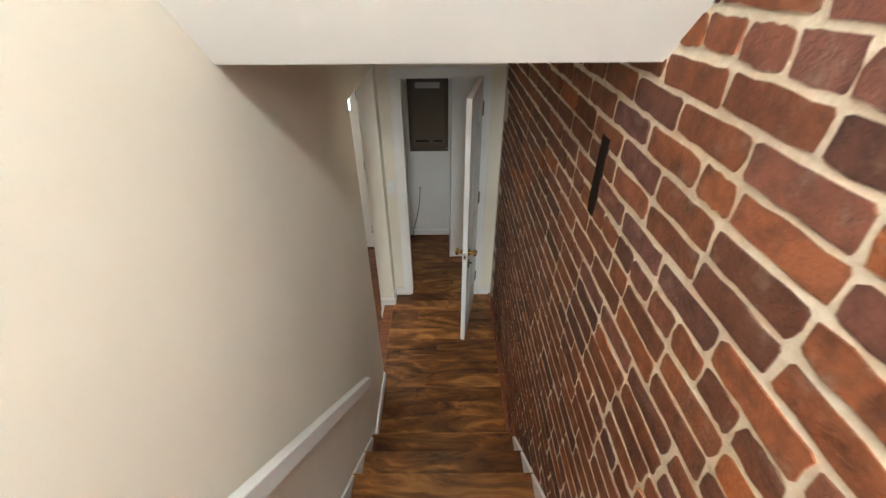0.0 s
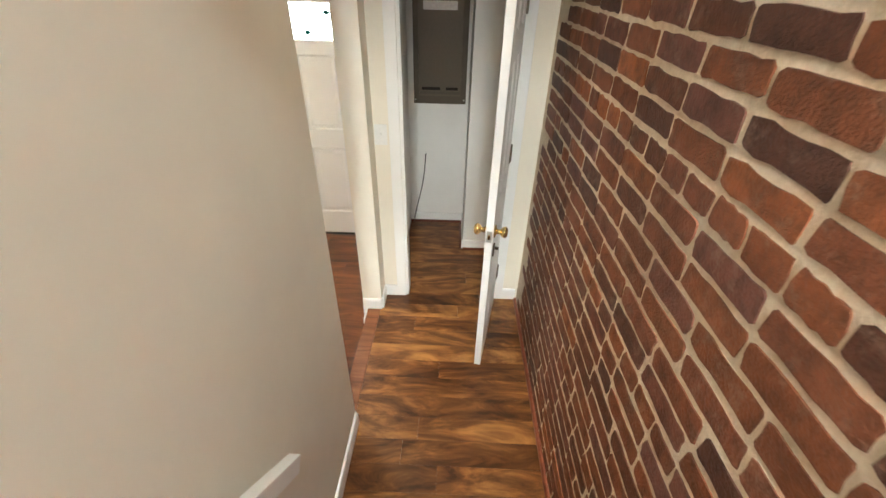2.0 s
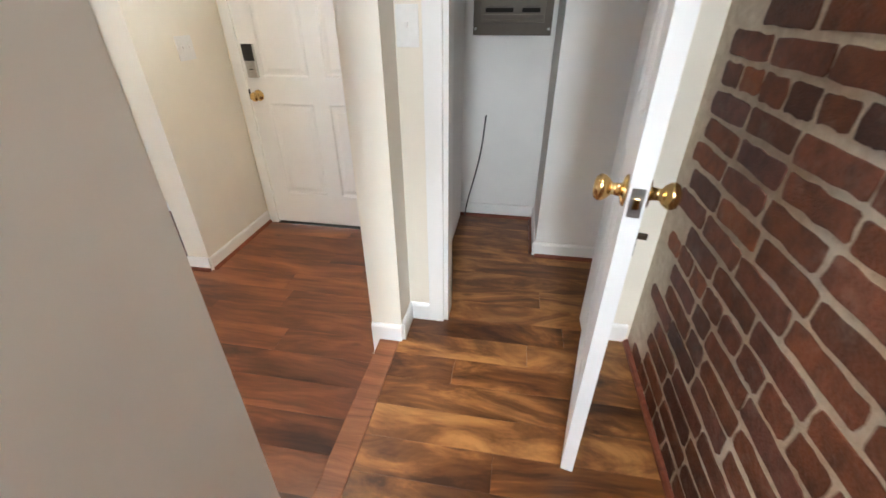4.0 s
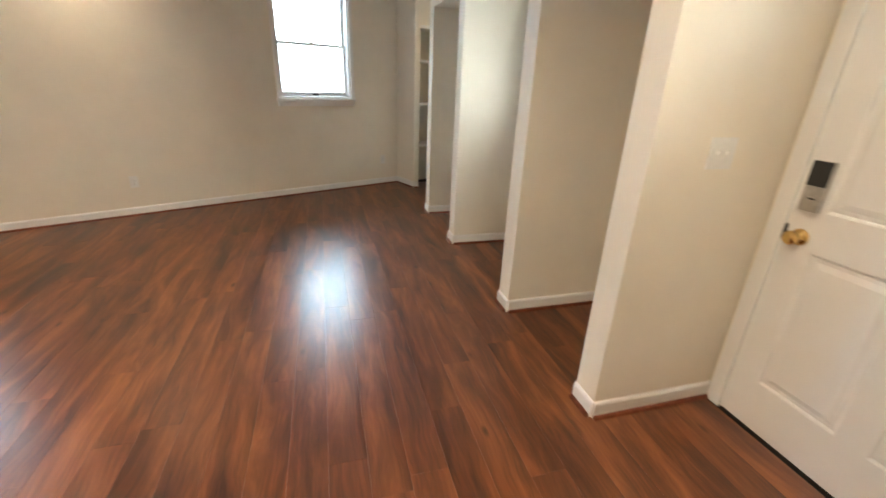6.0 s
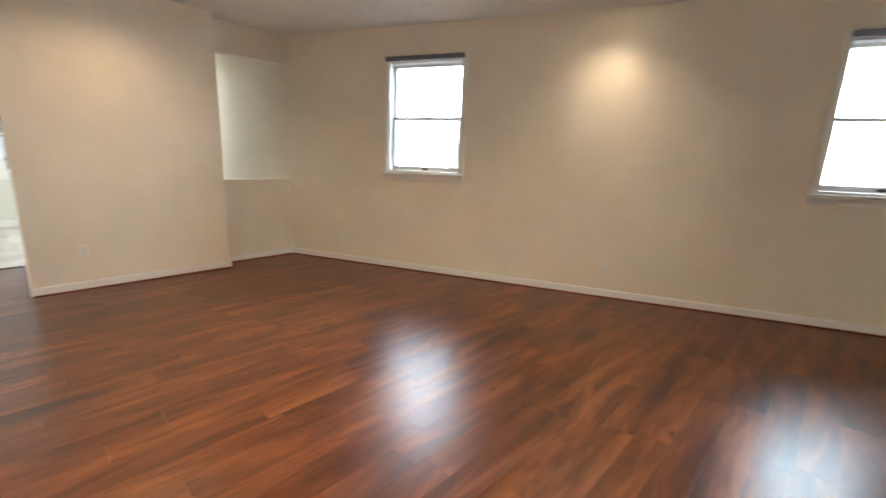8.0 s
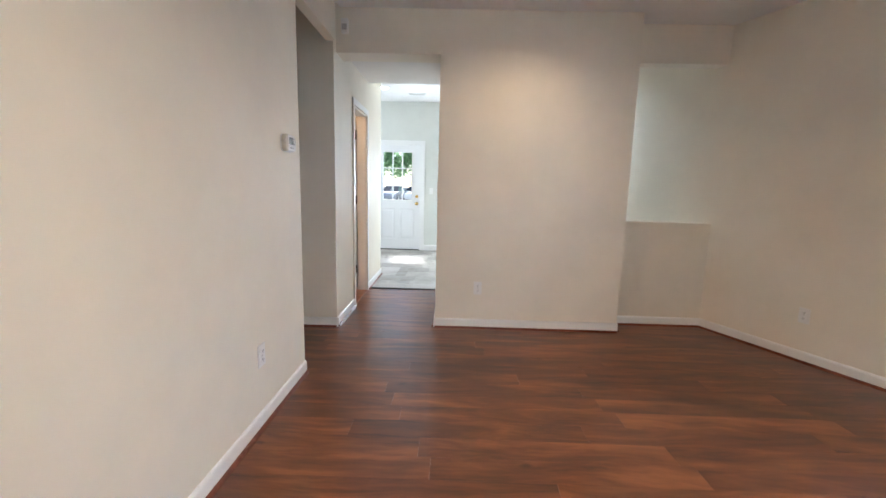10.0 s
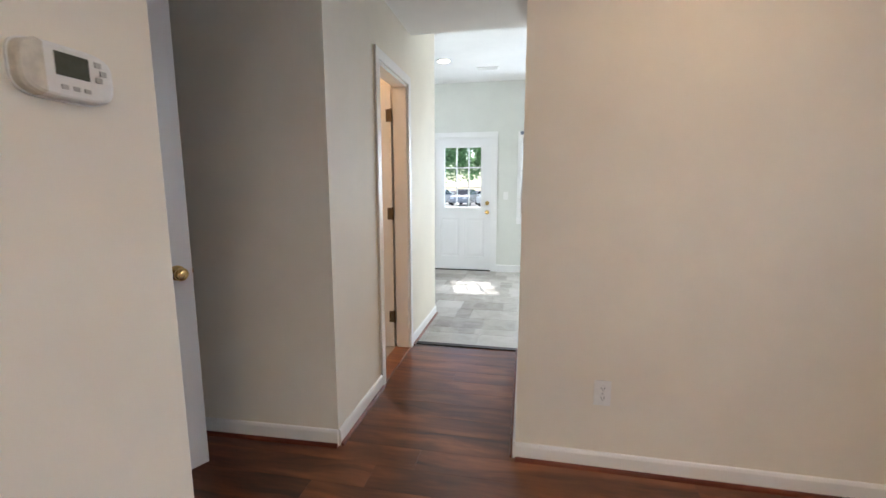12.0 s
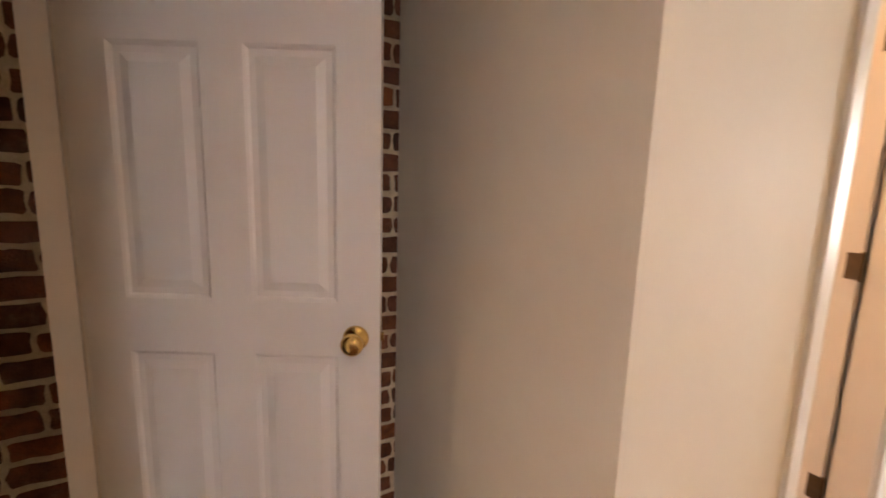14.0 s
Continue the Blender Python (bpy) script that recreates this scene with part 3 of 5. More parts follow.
base_run("baseboard", (1.175, 1.07), (1.648, 1.07), -1, 0.085, True, STEP)
base_run("baseboard", (1.648, 1.07), (1.648, 0.62), -1, 0.085, True, STEP)
base_run("baseboard", (1.648, 0.62), (2.02, 0.62), -1, 0.085, True, STEP)
base_run("baseboard", (SW1, LAND_Y), (SW1, SE_Y), -1, 0.085, False, STEP)
base_run("baseboard", (wall_x(STUB_Y0), STUB_Y0), (-4.62, STUB_Y), -1)
base_run("baseboard", (-4.62, STUB_Y), (-4.62, 0.555), -1)

bm = bmesh.new()
prism(bm, [(BRICK_X, STEP), (BRICK_X - 0.018, STEP), (BRICK_X - 0.016, STEP + 0.010), (BRICK_X - 0.009, STEP + 0.017), (BRICK_X, STEP + 0.019)], "y", LAND_Y + 0.06, -0.014)
tagged(part("trim_brick_foot", bm, M_SHOE), "red-brown quarter round along the brick wall", kind="structure")

# ---------------------------------------------------------------- floors: bases
structure("landing_base", [(1.03, 2.03, LAND_Y - 0.1, 1.07, -0.02, STEP - 0.014)], M_SUB, "plywood under the landing")
bm = bmesh.new()
prism(bm, [(wall_x(1.2) - 0.12, 1.2), (SW0 + 0.9, 1.2), (SW0 + 0.9, THR_Y), (wall_x(THR_Y) - 0.12, THR_Y)], "z", -0.12, -0.012)
sub = tagged(part("floor", bm, M_SUB), "red-brown laminate plank floor", kind="structure")
bm = bmesh.new()
prism(bm, [(-1.35, BACK_Y - 0.15), (3.3, BACK_Y - 0.15), (3.3, THR_Y), (wall_x(THR_Y) - 0.12, THR_Y), (-1.35, -8.6)], "z", -0.12, -0.006)
kfloor = tagged(part("floor_kitchen", bm, M_GROUT), "grey stone-look vinyl tile floor", kind="structure")
structure("threshold", [(CH_X1, HALL_X, THR_Y - 0.03, THR_Y + 0.02, -0.004, 0.008)], M_RUBBER, "dark transition strip between planks and tiles")
structure("floor_bath", [(1.17, 2.8, -7.93, -6.13, -0.02, 0.002)], M_GROUT, "bathroom tile floor")
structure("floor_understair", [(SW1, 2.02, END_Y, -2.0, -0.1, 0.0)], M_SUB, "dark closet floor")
tagged(bx("nosing", (1.0, 1.085, SE_Y, LW_Y - 0.015, STEP - 0.03, STEP + 0.004), M_STRIP, None, "", 0.006), "red-brown wooden nosing along the landing edge", kind="structure")
structure("landing_riser", [(1.012, 1.03, SE_Y, LW_Y, 0, STEP - 0.03)], M_TRIM, "white riser below the landing")

# ---------------------------------------------------------------- outside
structure("ground", [(-400, 400, -400, 400, -0.4, -0.25)], plain("asphalt", (0.06, 0.06, 0.058), 0.9, grain=4), "grey asphalt ground round the house")

# ---------------------------------------------------------------- ceiling lights, some added as unseen fill


def downlight(x, y, z, watts, colour=WARM, angle=112):
    t = thing("ceiling_light", "recessed round ceiling light, real or added as fill, lit warm, with white trim ring", "ceiling light", pose(x, y, z), "recessed ceiling lights")
    bm = bmesh.new()
    lathe(bm, [(0.075, -0.001), (0.094, -0.001), (0.096, -0.006), (0.078, -0.008), (0.068, -0.002)], Matrix(), 28)
    part("trim_ring", bm, M_WHITEP, t, "white trim ring")
    bm = bmesh.new()
    lathe(bm, [(0.072, -0.0012), (0.072, -0.0045), (0.05, -0.006)], Matrix(), 28)
    part("diffuser", bm, M_LAMP, t, "glowing diffuser")
    spot_lamp("downlight_or_fill_lamp", (x, y, z - 0.02), watts, colour, angle)
    return t


downlight(-0.45, -5.125, CEIL, 27, (1.0, 0.70, 0.43), 150)
downlight(-3.42, -2.506, CEIL, 22, WARM, 116)
downlight(-0.46, -2.50, CEIL, 105, WARM, 162)
# unseen ceiling light added as fill for the front door and fins
downlight(0.30, -0.15, CEIL, 46, WARM, 150)
downlight(-4.32, 0.78, 2.395, 6)
downlight(1.22, -9.28, 2.828, 8)
# no fitting is known here; added as warm fill over the landing
downlight(1.55, -0.95, 2.69, 5.5, WARM, 140)
# unseen cool lamp added to brighten the wall seen through the pass-through
downlight(-1.25, -7.75, 2.828, 100, (0.86, 0.97, 1.0), 150)
# warm bathroom light, and an unseen lamp added as daylight in the upper hall
bath = area_lamp("bathroom_lamp", (2.1, -6.8, CEIL - 0.03), (2.1, -6.8, 0), 0.3, 0.3, 9, (1.0, 0.60, 0.30))
upper = area_lamp("upper_fill_light", (1.55, -6.48, 4.2), (1.55, -3.0, 3.2), 0.7, 1.3, 95, (1.0, 0.955, 0.88))
kitchen_day = area_lamp("kitchen_window_light", (-0.38, BACK_Y - 0.045, 1.45), (-0.38, -5.0, 1.45), 0.40, 1.15, 22, DAY)
# fill lamp in an unseen side opening, both added to brighten the kitchen
east_day = area_lamp("kitchen_side_fill_light", (3.22, -9.2, 1.575), (0.0, -8.6, 1.4), 1.05, 1.0, 17, DAY)

# glowing panels that stand in for daylight from the distance beyond the windows
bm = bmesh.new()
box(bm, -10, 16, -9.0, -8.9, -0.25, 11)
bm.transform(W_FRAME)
glow_panel = tagged(part("backdrop", bm, glowing("daylight_glow", (0.70, 0.86, 1.0), 7.5)), "glowing panel that stands in for daylight outside the windows", kind="structure")
# another glowing panel, added as daylight for the front door and niche window
glow_panel_north = tagged(bx("backdrop", (-8, 5, 7.0, 7.1, -0.25, 8), glowing("street_daylight_glow", (0.93, 0.98, 0.95), 5.0)), "glowing panel added as daylight outside the front door", kind="structure")

# skylight added unseen over the upper flight: a glowing pane and fill lamp
skylight = thing("skylight", "white framed glowing panel added unseen on the sloped stair ceiling", "skylight", pose(1.56, -3.62, 3.99, 45, 0, 0))
bm = bmesh.new()
for d in ((-0.42, 0.42, -0.52, -0.46), (-0.42, 0.42, 0.46, 0.52), (-0.42, -0.36, -0.46, 0.46), (0.36, 0.42, -0.46, 0.46)):
    box(bm, *d, -0.035, -0.002)
part("frame", bm, M_TRIM, skylight, "", 0.003)
bx("pane", (-0.36, 0.36, -0.46, 0.46, -0.008, -0.003), glowing("stair_fill_glow", (1.0, 0.97, 0.92), 3.0), skylight, "glowing pane added to light the stair")
area_lamp("stair_fill_light", (1.56, -3.60, 3.95), (1.56, -2.0, 1.4), 0.70, 0.88, 125, (1.0, 0.965, 0.90))

# ---------------------------------------------------------------- floor planks


def plank_mesh(name, L, W, T, material):
    bm = bmesh.new()
    c = 0.0003
    lo = [(0, 0), (L, 0), (L, W), (0, W)]
    ring0 = [bm.verts.new((x, y, -T)) for x, y in lo]
    ring1 = [bm.verts.new((x, y, -c)) for x, y in lo]
    ring2 = [bm.verts.new((min(max(x, c), L - c), min(max(y, c), W - c), 0)) for x, y in lo]
    for a, b in ((ring0, ring1), (ring1, ring2)):
        for i in range(4):
            bm.faces.new((a[i], a[(i + 1) % 4], b[(i + 1) % 4], b[i]))
    bm.faces.new(ring2)
    return mesh_of(name, bm, material)


def lay_planks(parent, y0, y1, W, spans, material, z, rng, lengths, name="plank"):
    """Rows of boards along x from y0 to y1; spans(y) gives the row's start and end."""
    made = {}
    y = y0
    while y < y1 - 0.02:
        w = min(W, y1 - y)
        for a, b in spans(y + w / 2):
            x = a
            first = True
            while x < b - 0.001:
                L = rng.choice(lengths)
                if first:
                    L = L * rng.choice((0.35, 0.55, 0.75, 1.0))
                first = False
                if b - x - L < 0.25:
                    L = b - x
                L = round(L, 3)
                key = (L, round(w, 3))
                if key not in made:
                    made[key] = plank_mesh(name, L - 0.0005, w - 0.0005, 0.01, material)
                shared(name, made[key], parent, pose(x, y, z))
                x += L
        y += w


rng = random.Random(4)


def room_span(y):
    a = wall_x(y) - 0.02
    if y > FIN_Y:
        cuts = [(-4.95, -3.555), (-3.415, -2.585), (-2.445, -1.355), (-1.205, -0.395), (-0.255, LW0)]
        return cuts
    if y < CH_Y:
        if y < HALF_Y:
            return [(CH_X1, HALL_X)]
        return [(a, CH_X0), (CH_X1, HALL_X)]
    if y < END_Y:
        return [(a, 2.02 if y > ALC_Y else HALL_X)]
    return [(a, SW0 if y < SE_Y else 1.012)]


lay_planks(sub, THR_Y + 0.02, NICHE_Y, 0.15, room_span, M_LAM, 0.0, rng, (1.22, 1.22, 1.22))


def landing_span(y):
    if y > 0.62:
        return [(1.175, 1.648)]
    if y > 0.11:
        return [(1.175, 2.02)]
    if y > 0:
        return [(1.245, 1.86)]
    return [(LW1 - 0.01, 2.015)] if y > SE_Y else [(SW1, 2.015)]


landing = tagged(new("floor_landing"), "figured brown acacia plank landing floor", kind="structure")
lay_planks(landing, LAND_Y + 0.02, 1.07, 0.125, landing_span, M_ACA, STEP, rng, (0.7, 0.9, 1.2))

# ---------------------------------------------------------------- stair
stair = thing("staircase", "wooden stair with figured acacia treads and white skirt boards", "stairs")
made_t = {}
for i in range(STEPS):
    y = LAND_Y - RUN * i
    z = STEP + RISE * (i + 1)
    bm = bmesh.new()
    cut = SW1 + 0.02 + 0.88 * rng.choice((0.4, 0.55, 0.7))
    box(bm, SW1 + 0.002, 2.015, y - RUN - 0.02, y + 0.022, z - 0.03, z)
    part("tread", bm, M_ACA, stair, "", 0.005)
    bx("riser", (SW1 + 0.002, 2.015, y - 0.016, y, z - RISE, z - 0.03), M_ACA, stair)
for nm, x0, x1 in (("skirt_board", SW1, SW1 + 0.014), ("skirt_board", 2.0, 2.016)):
    bm = bmesh.new()
    s = RISE / RUN
    ytop = LAND_Y - RUN * STEPS
    prism(bm, [(LAND_Y + 0.05, STEP), (LAND_Y + 0.05, STEP + 0.10), (LAND_Y - 0.02, STEP + 0.22), (ytop, STEP + 0.22 + s * (LAND_Y - 0.02 - ytop)), (ytop, STEP + 0.0 + s * (LAND_Y - 0.02 - ytop))], "x", x0, x1)
    part(nm, bm, M_TRIM, stair, "white skirt board", 0.002)
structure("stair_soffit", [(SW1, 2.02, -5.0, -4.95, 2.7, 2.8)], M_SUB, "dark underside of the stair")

# ---------------------------------------------------------------- brick wall
brick_wall = tagged(new("wall_brick"), "exposed old red brick party wall with pale mortar", kind="structure")
bm = bmesh.new()
box(bm, BRICK_X + 0.004, 2.2, ALC_Y, 0.0, -0.1, 5.3)
part("mortar", bm, M_MORTAR, brick_wall, "pale sandy mortar")


def brick_verts(L, H, D, r):
    """A worn brick with rounded corners and a ragged rim; local y along, z up, front at -x."""
    c = 0.008
    n = 5
    out = [(-L / 2 + c + (L - 2 * c) * k / n, -H / 2) for k in range(n + 1)]
    out += [(L / 2 - c * 0.2, -H / 2 + c * 0.7), (L / 2, 0), (L / 2 - c * 0.2, H / 2 - c * 0.7)]
    out += [(L / 2 - c - (L - 2 * c) * k / n, H / 2) for k in range(n + 1)]
    out += [(-L / 2 + c * 0.2, H / 2 - c * 0.7), (-L / 2, 0), (-L / 2 + c * 0.2, -H / 2 + c * 0.7)]
    j = [(r.uniform(-.0040, .0040), r.uniform(-.0030, .0030)) for _ in out]
    tilt = r.uniform(-.0004, .0004)
    a = [(0.003, y + u, z + v) for (y, z), (u, v) in zip(out, j)]
    f = [(-D + tilt * (1 if y > 0 else -1), y * 0.997 + u, z * 0.985 + v) for (y, z), (u, v) in zip(out, j)]
    return a + f


def brick_faces(o):
    n = 18
    fs = [(o + i, o + n + i, o + n + (i + 1) % n, o + (i + 1) % n) for i in range(n)]
    fs.append(tuple(o + n + i for i in range(n - 1, -1, -1)))
    return fs


br = random.Random(11)
variants = {}
for kind, L in (("s", 0.2055), ("h", 0.0985)):
    variants[kind] = []
    for k in range(10):
        me = bpy.data.meshes.new("brick")
        me.from_pydata(brick_verts(L * br.uniform(0.95, 1.01), 0.0585 * br.uniform(0.92, 1.04), 0.0034, br), [], brick_faces(0))
        me.materials.append(M_BRICK)
        variants[kind].append(me)
verts, faces = [], []
course = 0.0725
row = 0
z = -0.03
while z < 5.2:
    headers = row % 7 == 3
    step = 0.1065 if headers else 0.2135
    y = ALC_Y - (0.05 if row % 2 else 0.157) + br.uniform(-0.02, 0.02)
    while y < -0.06:
        s = 0.1065 if (headers or br.random() < 0.05) else step
        yc = y + s / 2
        under = z < STEP + (LAND_Y - yc) * RISE / RUN - 0.1 and END_Y + 0.1 < yc < LAND_Y
        if yc + s / 2 < -0.004 and not (under and yc > -4.3):
            jx, jz, tilt = br.uniform(-.0012, .0010), br.uniform(-.0022, .0022), br.uniform(-1.2, 1.2)
            m = Matrix.Translation((BRICK_X + 0.0045 + jx, yc, z + 0.035 + jz)) @ Matrix.Rotation(radians(tilt), 4, "X")
            if -3.0 < yc < -1.15 and 1.05 < z < 2.75:
                shared("brick", br.choice(variants["h" if s < 0.15 else "s"]), brick_wall, m)
            else:
                o = len(verts)
                verts += [m @ Vector(v) for v in brick_verts((0.0985 if s < 0.15 else 0.2055) * br.uniform(0.94, 1.03), 0.0585 * br.uniform(0.92, 1.04), 0.0034, br)]
                faces += brick_faces(o)
        y += s
    row += 1
    z += course
me = bpy.data.meshes.new("bricks")
me.from_pydata(verts, [], faces)
me.materials.append(M_BRICK_I)
tagged(shared("bricks", me, brick_wall, Matrix()), "old red bricks", kind="stuff")

# ---------------------------------------------------------------- doors


def knob(parent, x, z, y, out, material=M_BRASS, label="polished brass knob"):
    """A round knob on a face at y, pointing along out (+1 or -1)."""
    m = Matrix.Translation((x, y, z)) @ Matrix.Rotation(radians(-90 * out), 4, "X")
    bm = bmesh.new()
    lathe(bm, [(0.033, 0.0), (0.033, 0.003), (0.028, 0.008), (0.014, 0.011), (0.012, 0.028), (0.02, 0.034), (0.027, 0.043), (0.028, 0.052), (0.023, 0.060), (0.012, 0.064)], m, 24)
    return part("knob", bm, material, parent, label, smooth=True)


def loft_panel(x0, x1, z0, z1, th):
    """A raised door panel with moulded edges on both faces."""
    bm = bmesh.new()
    for s in (1, -1):
        rings = []
        for inset, deep in ((0.0, 0.0), (0.006, 0.003), (0.011, 0.009), (0.026, 0.0095), (0.048, 0.003)):
            y = s * (th / 2 - deep)
            rings.append([bm.verts.new(p) for p in ((x0 + inset, y, z0 + inset), (x1 - inset, y, z0 + inset), (x1 - inset, y, z1 - inset), (x0 + inset, y, z1 - inset))])
        for a, b in zip(rings, rings[1:]):
            for i in range(4):
                bm.faces.new((a[i], a[(i + 1) % 4], b[(i + 1) % 4], b[i]))
        bm.faces.new(rings[-1])
    return bm


def leaf_frame(w, h, th, xs, zs, holes):
    """The flat part of a panel door: a slab with the given holes left open."""
    bm = bmesh.new()
    for i in range(len(xs) - 1):
        for k in range(len(zs) - 1):
            if (i, k) not in holes:
                box(bm, xs[i], xs[i + 1], -th / 2, th / 2, zs[k], zs[k + 1])
    bmesh.ops.remove_doubles(bm, verts=bm.verts, dist=1e-5)
    inner = [f for f in bm.faces if sum(1 for g in bm.faces if g is not f and set(g.verts) == set(f.verts))]
    bmesh.ops.delete(bm, geom=inner, context="FACES")
    return bm


def hinge(parent, x, y, z, label="dark hinge"):
    h = bmesh.new()
    box(h, x - 0.004, x + 0.032, y - 0.0025, y + 0.0025, z - 0.045, z + 0.045)
    ob = part("hinge", h, M_BRONZE, parent, label)
    p = bmesh.new()
    lathe(p, [(0.006, -0.05), (0.0065, -0.046), (0.0065, 0.046), (0.004, 0.052)], Matrix.Translation((x - 0.008, y, z)), 10)
    part("pin", p, M_BRONZE, ob)
    return ob


def panel_door(name, label, w, m, th=0.035, h=2.02, knobs=True, kz=0.905, hinge_side=1, top_lite=False):
    """A six-panel door leaf; local x runs from the hinge, z from its foot."""
    d = tagged(new(name), label, "door", kind="structure")
    d.matrix_basis = m
    st = 0.105
    xs = [0, st, w / 2 - 0.05, w / 2 + 0.05, w - st, w]
    zs = [0, 0.22, 0.83, 0.985, 1.635, 1.74, 1.925, h] if top_lite else [0, 0.22, 0.855, 0.995, 1.607, 1.715, 1.91, h]
    holes = {(i, k) for i in (1, 3) for k in (1, 3, 5)}
    if top_lite:
        zs[4:7] = [1.55, 1.645, 1.885]
        holes -= {(1, 5), (3, 5)}
        holes |= {(1, 5), (2, 5), (3, 5)}
    part("leaf", leaf_frame(w, h, th, xs, zs, holes), M_DOOR, d, "white painted stiles and rails")
    for i in (1, 3):
        for k in (1, 3) if top_lite else (1, 3, 5):
            part("panel", loft_panel(xs[i], xs[i + 1], zs[k], zs[k + 1], th), M_DOOR, d, "moulded raised panel")
    if knobs:
        knob(d, w - 0.06, kz, th / 2, 1)
        knob(d, w - 0.06, kz, -th / 2, -1)
        bx("latch_plate", (w - 0.001, w + 0.0015, -0.012, 0.012, kz - 0.03, kz + 0.03), M_STEEL, d, "steel latch plate")
        bx("latch_bolt", (w, w + 0.009, -0.006, 0.006, kz - 0.01, kz + 0.01), M_BRASS, d, "brass latch bolt", 0.002)
    for z in (0.25, 1.07, 1.80):
        hinge(d, 0.004, hinge_side * (th / 2 + 0.003), z)
    return d


def casing_y(name, a, b, y0, y1, z0, z1, label, w=0.062, jamb=None):
    """Casing on a wall that faces along y, round an opening from a to b."""
    c = tagged(new(name), label, "door frame", kind="structure")
    for nm, dims in (("side_casing", (a - w, a, y0, y1, z0, z1)), ("side_casing", (b, b + w, y0, y1, z0, z1)), ("head_casing", (a - w, b + w, y0, y1, z1, z1 + w))):
        bx(nm, dims, M_TRIM, c, "", 0.004)
    if jamb:
        for nm, dims in (("side_jamb", (a, a + 0.018, *jamb, z0, z1)), ("side_jamb", (b - 0.018, b, *jamb, z0, z1)), ("head_jamb", (a + 0.018, b - 0.018, *jamb, z1 - 0.018, z1))):
            bx(nm, dims, M_TRIM, c)
    return c


def casing_x(name, a, b, x0, x1, z0, z1, label, w=0.062, jamb=None):
    """Casing on a wall that faces along x, round an opening from a to b in y."""
    c = tagged(new(name), label, "door frame", kind="structure")
    for nm, dims in (("side_casing", (x0, x1, a - w, a, z0, z1)), ("side_casing", (x0, x1, b, b + w, z0, z1)), ("head_casing", (x0, x1, a - w, b + w, z1, z1 + w))):
        bx(nm, dims, M_TRIM, c, "", 0.004)
    if jamb:
        for nm, dims in (("side_jamb", (*jamb, a, a + 0.018, z0, z1)), ("side_jamb", (*jamb, b - 0.018, b, z0, z1)), ("head_jamb", (*jamb, a + 0.018, b - 0.018, z1 - 0.018, z1))):
            bx(nm, dims, M_TRIM, c)
    return c


# closet door on the landing, standing open over the landing
casing_y("trim_closet", 1.245, 1.86, -0.014, 0.0, STEP, STEP + 2.03, "white casing round the closet opening", jamb=(0.001, 0.109))
closet_door = panel_door("door_1", "open white six-panel closet door with brass knobs", 0.60, pose(1.845, -0.035, STEP + 0.012, 0, 0, -101.5), hinge_side=1, kz=0.88)
bolt = bx("slide_bolt", (0.515, 0.545, 0.0175, 0.0255, 0.735, 0.80), M_BRONZE, closet_door, "small dark slide bolt", 0.002)
bx("bolt_knob", (0.524, 0.536, 0.0255, 0.046, 0.772, 0.784), M_BRONZE, bolt, "", 0.003)
# door under the stair, half open in the alcove
casing_y("trim_understair", 1.20, 1.965, END_Y - 0.014, END_Y - 0.0, 0, 2.05, "white casing of the under-stair door", w=0.05, jamb=(END_Y + 0.001, END_Y + 0.058))
panel_door("door_2", "half-open white six-panel door with brass knob", 0.742, pose(1.958, END_Y - 0.022, 0.012, 0, 0, -117.5), hinge_side=1)
# bathroom door, open into the lit bathroom
casing_x("trim_bathroom", BD0, BD1, HALL_X - 0.014, HALL_X, 0, 2.03, "white casing of the bathroom door", jamb=(HALL_X + 0.001, 1.169))
bd = panel_door("door_3", "open white bathroom door lit warm from inside", 0.60, pose(1.19, BD0 + 0.002, 0.012, 0, 0, 3), knobs=True, hinge_side=1)
tagged(bx("threshold_bathroom", (HALL_X - 0.01, 1.18, BD0, BD1, 0.0, 0.012), M_STRIP, None, "", 0.003), "wooden threshold of the bathroom door", kind="structure")
# front door with a leaded top light
FD0, FD1 = -0.165, 0.765
casing_y("trim_front_door", FD0 - 0.01, FD1 + 0.01, NICHE_Y - 0.016, NICHE_Y, 0, 2.035, "white casing round the front door", jamb=(NICHE_Y + 0.001, 1.24))
front = panel_door("door_4", "closed white front door with keypad lock and leaded top light", FD1 - FD0 - 0.02, pose(FD1 - 0.012, 1.088, 0.02, 0, 0, 180), th=0.044, knobs=False, top_lite=True)
fw = FD1 - FD0 - 0.02
knob(front, fw - 0.052, 0.875, 0.022, 1)
bx("strike", (fw + 0.002, fw + 0.012, -0.02, 0.024, 0.85, 0.91), M_BLACK, front, "dark strike plate")
lock = bx("keypad_lock", (fw - 0.088, fw - 0.022, 0.022, 0.045, 0.98, 1.165), M_STEEL, front, "brushed steel electronic lock", 0.006)
bx("touch_screen", (fw - 0.088, fw - 0.022, 0.045, 0.048, 1.075, 1.165), M_BLACK, lock, "black glossy keypad screen")
bx("badge", (fw - 0.068, fw - 0.042, 0.045, 0.0465, 1.025, 1.031), M_BLACK, lock)
g = bx("top_light_pane", (0.105, fw - 0.105, -0.004, 0.004, 1.645, 1.885), M_GLASS, front, "clear leaded glass")
g.visible_shadow = False
